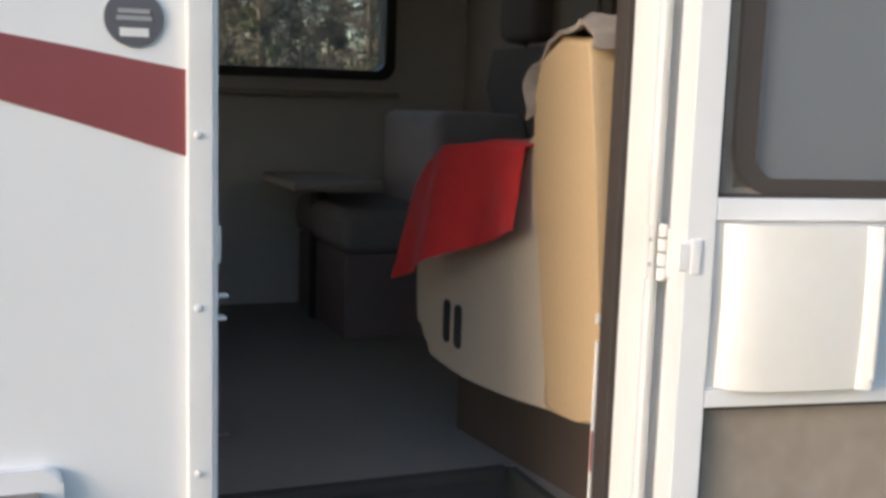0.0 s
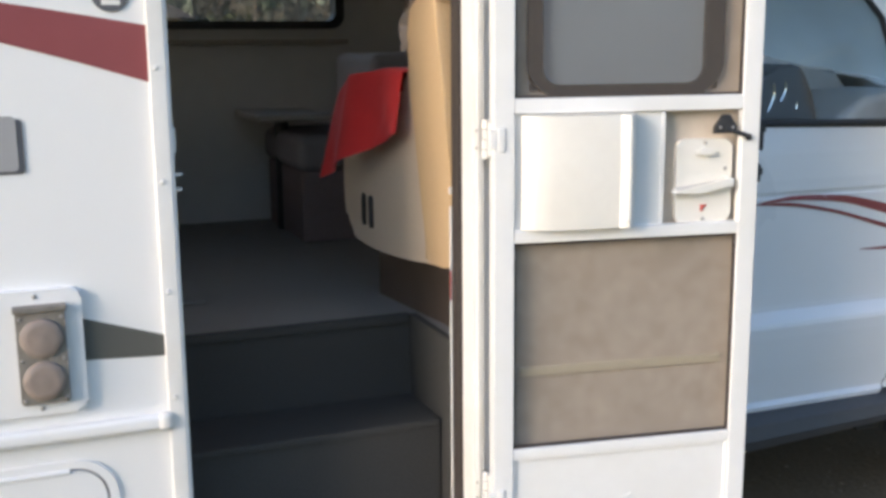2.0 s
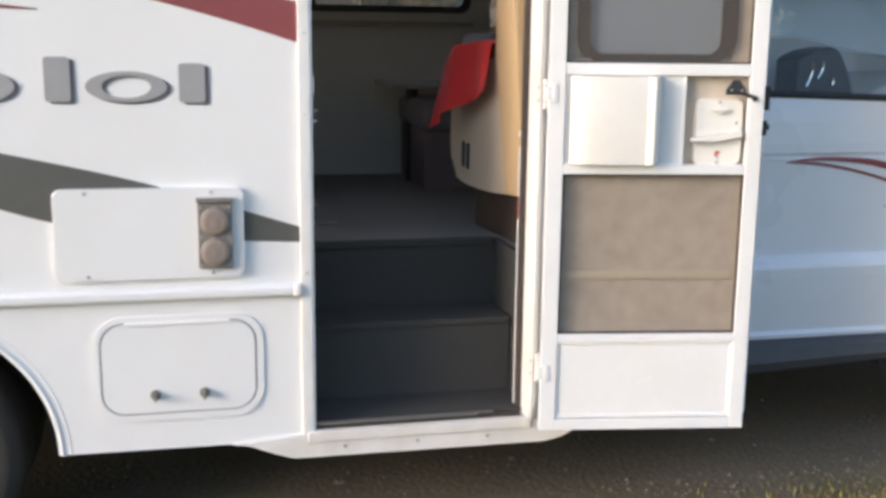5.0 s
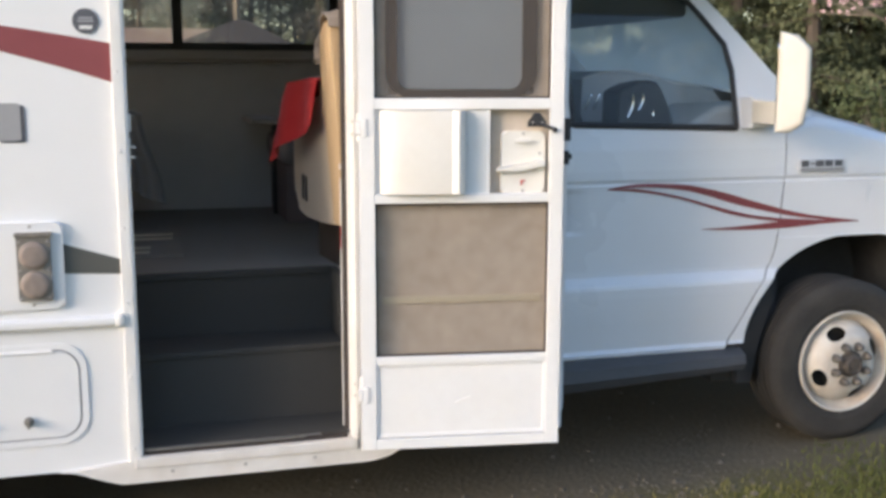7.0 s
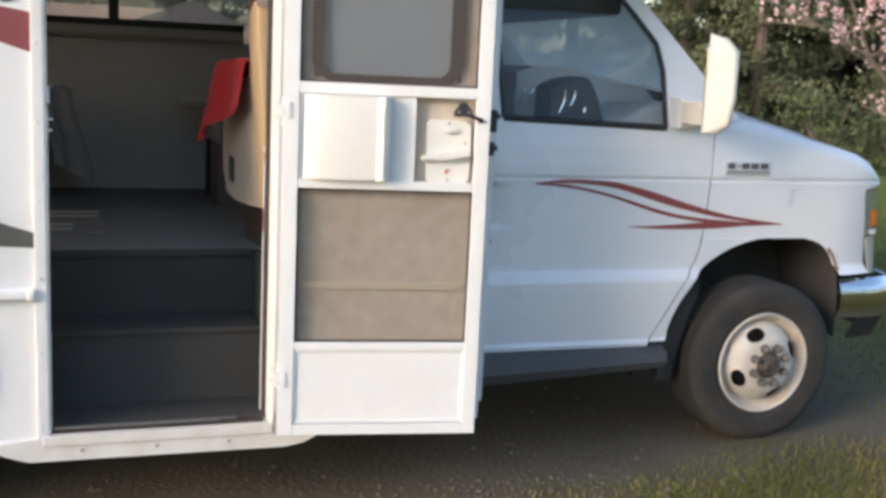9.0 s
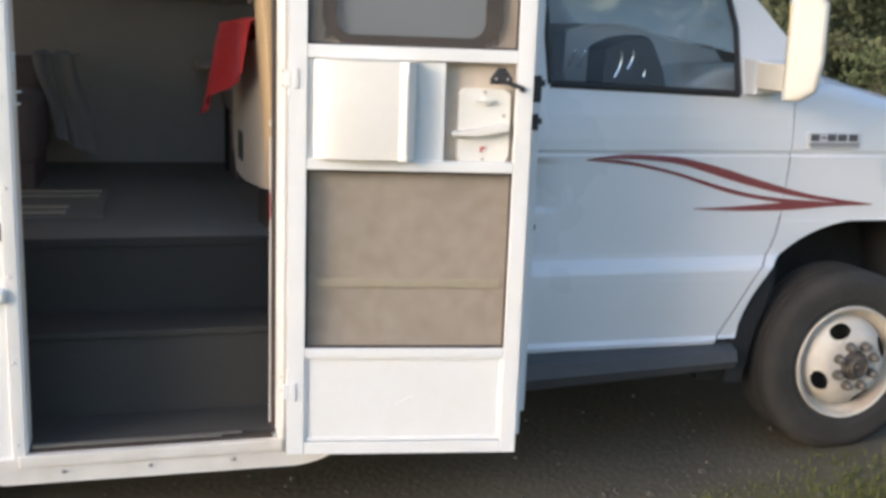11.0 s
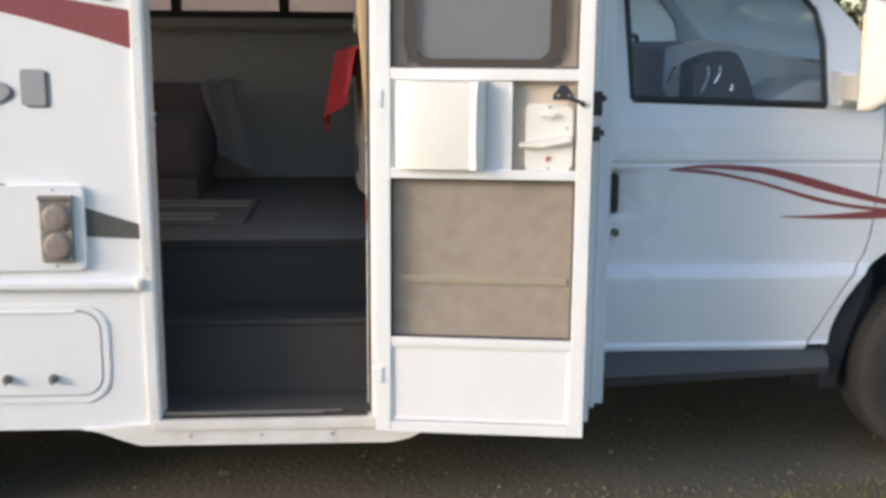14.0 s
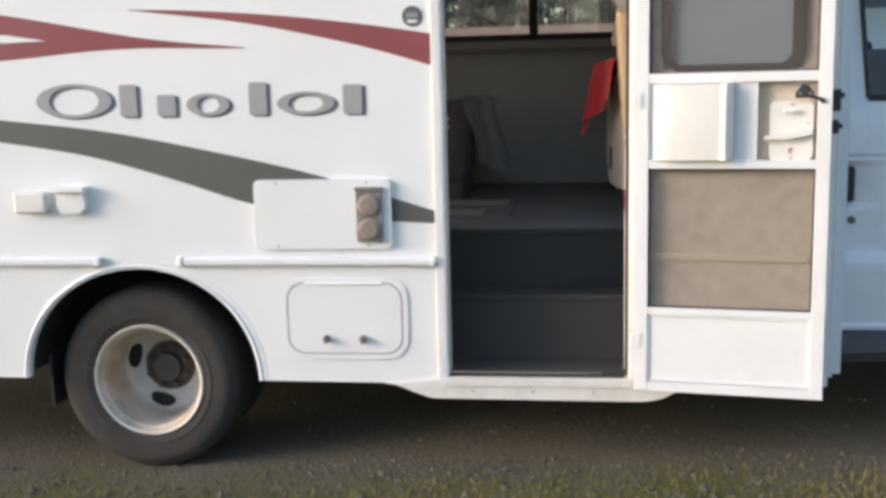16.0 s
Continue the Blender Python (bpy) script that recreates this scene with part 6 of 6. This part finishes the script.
def crown(name, mat, parent, lay):
    verts, faces = [], []
    lay(verts, faces)
    me = bpy.data.meshes.new(name)
    me.from_pydata(verts, [], faces)
    me.materials.append(mat)
    ob = new(name, me)
    ob.parent = parent
    return ob


def conifer(seed, tall, wide, at, leaf=0.05, n=23000):
    rng = np.random.default_rng(seed)
    ob = thing("conifer", "tall dark green conifer in the wood behind", "tree", "wood", at)
    bm = bmesh.new()
    tube(bm, (0, 0, 0), (0.1, 0, tall * 0.95), 0.17, 8, 0.02)
    limbs = []
    for k in range(46):
        z = tall * (0.03 + 0.93 * k / 46)
        a, r = rng.uniform(0, 6.28), wide * (1 - (k / 46) ** 1.3) * rng.uniform(0.6, 1.0) + 0.2
        tip = Vector((r * math.cos(a), r * math.sin(a), z - 0.12 * r))
        limbs.append((np.array((0, 0, z)), np.array(tip)))
        tube(bm, (0, 0, z), tip, 0.03, 4, 0.008)
    part("trunk", bm, M_FIRBARK, ob)

    def lay(v, f):
        for a, b in limbs:
            for t in (0.12, 0.35, 0.6, 0.8, 1.0):
                c = a + (b - a) * t
                leaf_cloud(v, f, rng, c, 0.34 + 0.30 * t * rng.uniform(0.6, 1.2), max(3, n // (46 * 4)), leaf, 0.6)
    crown("crown", M_LEAF, ob, lay)
    return ob


firs = [conifer(11, 9.0, 2.3, (16.5, 16.0, 0.197)), conifer(12, 8.0, 2.6, (19.0, 14.5, 0.197)), conifer(13, 10.5, 2.5, (14.0, 18.0, 0.197))]
far_firs = [conifer(14, 9.5, 2.5, (-8.0, 47.0, -0.2), 0.16, 2400), conifer(15, 11.0, 2.6, (9.0, 48.0, 0.15), 0.16, 2400)]
rng = np.random.default_rng(21)
for k, (x, y) in enumerate(((12.0, 16.5), (21.5, 16.5), (17.8, 18.5), (22.5, 12.5), (25.0, 15.0), (11.0, 20.0), (15.2, 20.5), (20.2, 20.0), (24.0, 19.0), (27.5, 12.0), (8.5, 19.5), (28.5, 17.0), (13.0, 15.2), (15.6, 17.2), (18.4, 16.3), (20.4, 17.8), (16.9, 14.2), (21.0, 14.6), (23.2, 16.6), (12.9, 18.7), (18.9, 21.0), (22.0, 20.8), (26.2, 17.6), (25.6, 12.9))):
    copy_thing(firs[k % 3], pose(x, y, 0.197, 0, 0, 70 * k + 20) @ Matrix.Diagonal((1, 1, float(rng.uniform(0.85, 1.2)), 1)))


def brush_tree(seed, at, tall):
    rng = np.random.default_rng(seed)
    ob = thing("bare_tree", "slender half-bare tree at the wood's edge", "tree", "far wood", at)
    bm = bmesh.new()
    tube(bm, (0, 0, 0), (0.1, 0.05, tall), 0.12, 7, 0.02)
    tips = []
    for k in range(26):
        z = tall * (0.15 + 0.8 * k / 26)
        a, r = rng.uniform(0, 6.28), rng.uniform(0.5, 1.5) * (1.15 - k / 30)
        tip = Vector((r * math.cos(a), r * math.sin(a), z + 0.7 * r))
        tube(bm, (0.1 * z / tall, 0, z), tip, 0.025, 4, 0.006)
        tips.append((np.array((0, 0, z)), np.array(tip)))
    part("trunk", bm, M_BARK, ob)

    def lay(v, f):
        for a, b in tips:
            for t in (0.5, 0.8, 1.05):
                leaf_cloud(v, f, rng, a + (b - a) * t, 0.55, 46, 0.075)
    crown("crown", M_BRUSH, ob, lay)
    return ob


bare = [brush_tree(31, (3.0, 45.0, 0.09), 11.0), brush_tree(32, (-3.0, 46.0, -0.122), 10.0)]
for k in range(74):
    x = -18 + 36 * (k % 37) / 36 + rng.uniform(-0.5, 0.5)
    y = (44.5 if k < 37 else 50.0) + rng.uniform(0, 4)
    tree = bare[k % 2] if k % 7 else far_firs[k % 2]
    copy_thing(tree, pose(x, y, float(slope(x)), 0, 0, rng.uniform(0, 360)) @ Matrix.Diagonal((1.1, 1.1, float(rng.uniform(0.8, 1.15)), 1)))
# the wood goes on all round, far behind the camera's side too
for k in range(44):
    a = radians(180 + 185 * k / 43)
    r = rng.uniform(34, 44)
    copy_thing(far_firs[k % 2], pose(r * math.cos(a), r * math.sin(a), float(slope(r * math.cos(a))), 0, 0, rng.uniform(0, 360)))


def bush(seed, at, r):
    rng = np.random.default_rng(seed)
    ob = thing("bush", "rounded green garden bush with loose leaves", "bush", "garden bushes", at)
    bm = bmesh.new()
    for k in range(9):
        a = rng.uniform(0, 6.28)
        tube(bm, (0, 0, 0), (0.6 * r * math.cos(a), 0.6 * r * math.sin(a), rng.uniform(0.8, 1.6) * r), 0.02, 5, 0.006)
    part("stem", bm, M_BARK, ob)

    def lay(v, f):
        for _ in range(40):
            c = np.array([rng.uniform(-0.8, 0.8) * r, rng.uniform(-0.8, 0.8) * r, rng.uniform(0.15, 1.5) * r])
            leaf_cloud(v, f, rng, c, 0.38 * r, 34, 0.05)
    crown("crown", M_BUSH, ob, lay)
    return ob


b0 = bush(41, (11.2, 10.6, 0.197), 0.8)
copy_thing(b0, pose(13.2, 11.4, 0.197, 0, 0, 80))
copy_thing(b0, pose(9.6, 12.6, 0.197, 0, 0, 150))


# pink blossom tree with two trunks and upright flowering twigs
def blossom_tree(at):
    rng = np.random.default_rng(51)
    ob = thing("blossom_tree", "young fruit tree with pink blossom on upright twigs", "tree", at=at)
    bm = bmesh.new()
    low, mid = (0.02, 0, 0.62), (-0.16, 0.05, 1.15)
    forks = [((0, 0, 0), low), (low, mid), (low, (0.22, -0.05, 1.6)), (mid, (-0.85, 0, 1.75)), ((0.22, -0.05, 1.6), (0.7, 0, 2.6)), (mid, (-0.35, 0.2, 2.7)), ((-0.85, 0, 1.75), (-1.7, 0.1, 2.15)), ((-0.85, 0, 1.75), (-1.45, -0.1, 2.7)), ((-0.35, 0.2, 2.7), (-0.9, 0.1, 3.4))]
    for k, (a, b) in enumerate(forks):
        r = (0.085, 0.06, 0.055, 0.035, 0.035, 0.035, 0.018, 0.018, 0.02)[k]
        tube(bm, a, b, r, 8, r * 0.7)
    twigs = []
    starts = [Vector(f[0]).lerp(Vector(f[1]), t) for f in forks[1:] for t in (0.3, 0.55, 0.8, 1.0)]
    for s in starts:
        for _ in range(2):
            a = rng.uniform(0, 6.28)
            out = Vector((math.cos(a), math.sin(a), rng.uniform(0.0, 0.5))) * rng.uniform(0.35, 0.85)
            tip = s + out
            tube(bm, s, tip, 0.012, 5, 0.006)
            for t in np.linspace(0.3, 1.0, 6):
                foot = s.lerp(tip, float(t))
                up = foot + Vector((rng.uniform(-0.08, 0.08), rng.uniform(-0.08, 0.08), rng.uniform(0.12, 0.42)))
                tube(bm, foot, up, 0.004, 3, 0.003)
                twigs.append((np.array(foot), np.array(up)))
    part("trunk", bm, M_BARK, ob)

    def lay(v, f):
        for a, b in twigs:
            for t in np.linspace(0.05, 1, 7):
                if rng.uniform() < 0.36:
                    leaf_cloud(v, f, rng, a + (b - a) * t, 0.03, 7, 0.02)
    crown("blossom", M_BLOSSOM, ob, lay)
    return ob


blossom_tree((9.98, 7.4, 0.197))

# sheds beyond the far window
shed = thing("tan_shed", "long low shed with a tan metal roof", "shed", at=(-5.0, 40.0, 0))
for name, mat, lay in (("wall", M_TIMBER, lambda bm: box(bm, -9, 8.6, -1.4, 1.4, -0.6, 2.74)), ("shed_roof", M_TANROOF, lambda bm: prism(bm, [(-1.9, 2.66), (0, 3.33), (1.9, 2.66), (0, 3.25)], "x", -9.3, 9.0))):
    bm = bmesh.new()
    lay(bm)
    part(name, bm, mat, shed)
hut = thing("brown_hut", "low hut with a brown shingled hip roof", "shed", at=(3.30, 30.0, 0.1))
bm = bmesh.new()
box(bm, -1.6, 0.8, -1.0, 1.0, -0.1, 2.44)
part("wall", bm, M_TIMBER, hut)
bm = bmesh.new()
b = [bm.verts.new(p) for p in ((-2.05, -1.3, 2.38), (1.2, -1.3, 2.38), (1.2, 1.3, 2.38), (-2.05, 1.3, 2.38))]
t = [bm.verts.new(p) for p in ((-0.32, 0, 3.10), (0.02, 0, 3.10))]
for q in ((b[0], b[1], t[1], t[0]), (b[1], b[2], t[1]), (b[2], b[3], t[0], t[1]), (b[3], b[0], t[0]), (b[0], b[3], b[2], b[1])):
    bm.faces.new(q)
part("hut_roof", bm, M_ROOF, hut)
pole = thing("wooden_pole", "tall plain wooden pole", "pole", at=(3.20, 31.8, 0.1))
bm = bmesh.new()
tube(bm, (0, 0, -0.1), (0, 0, 9), 0.11, 10, 0.08)
part("post", bm, M_TIMBER, pole)
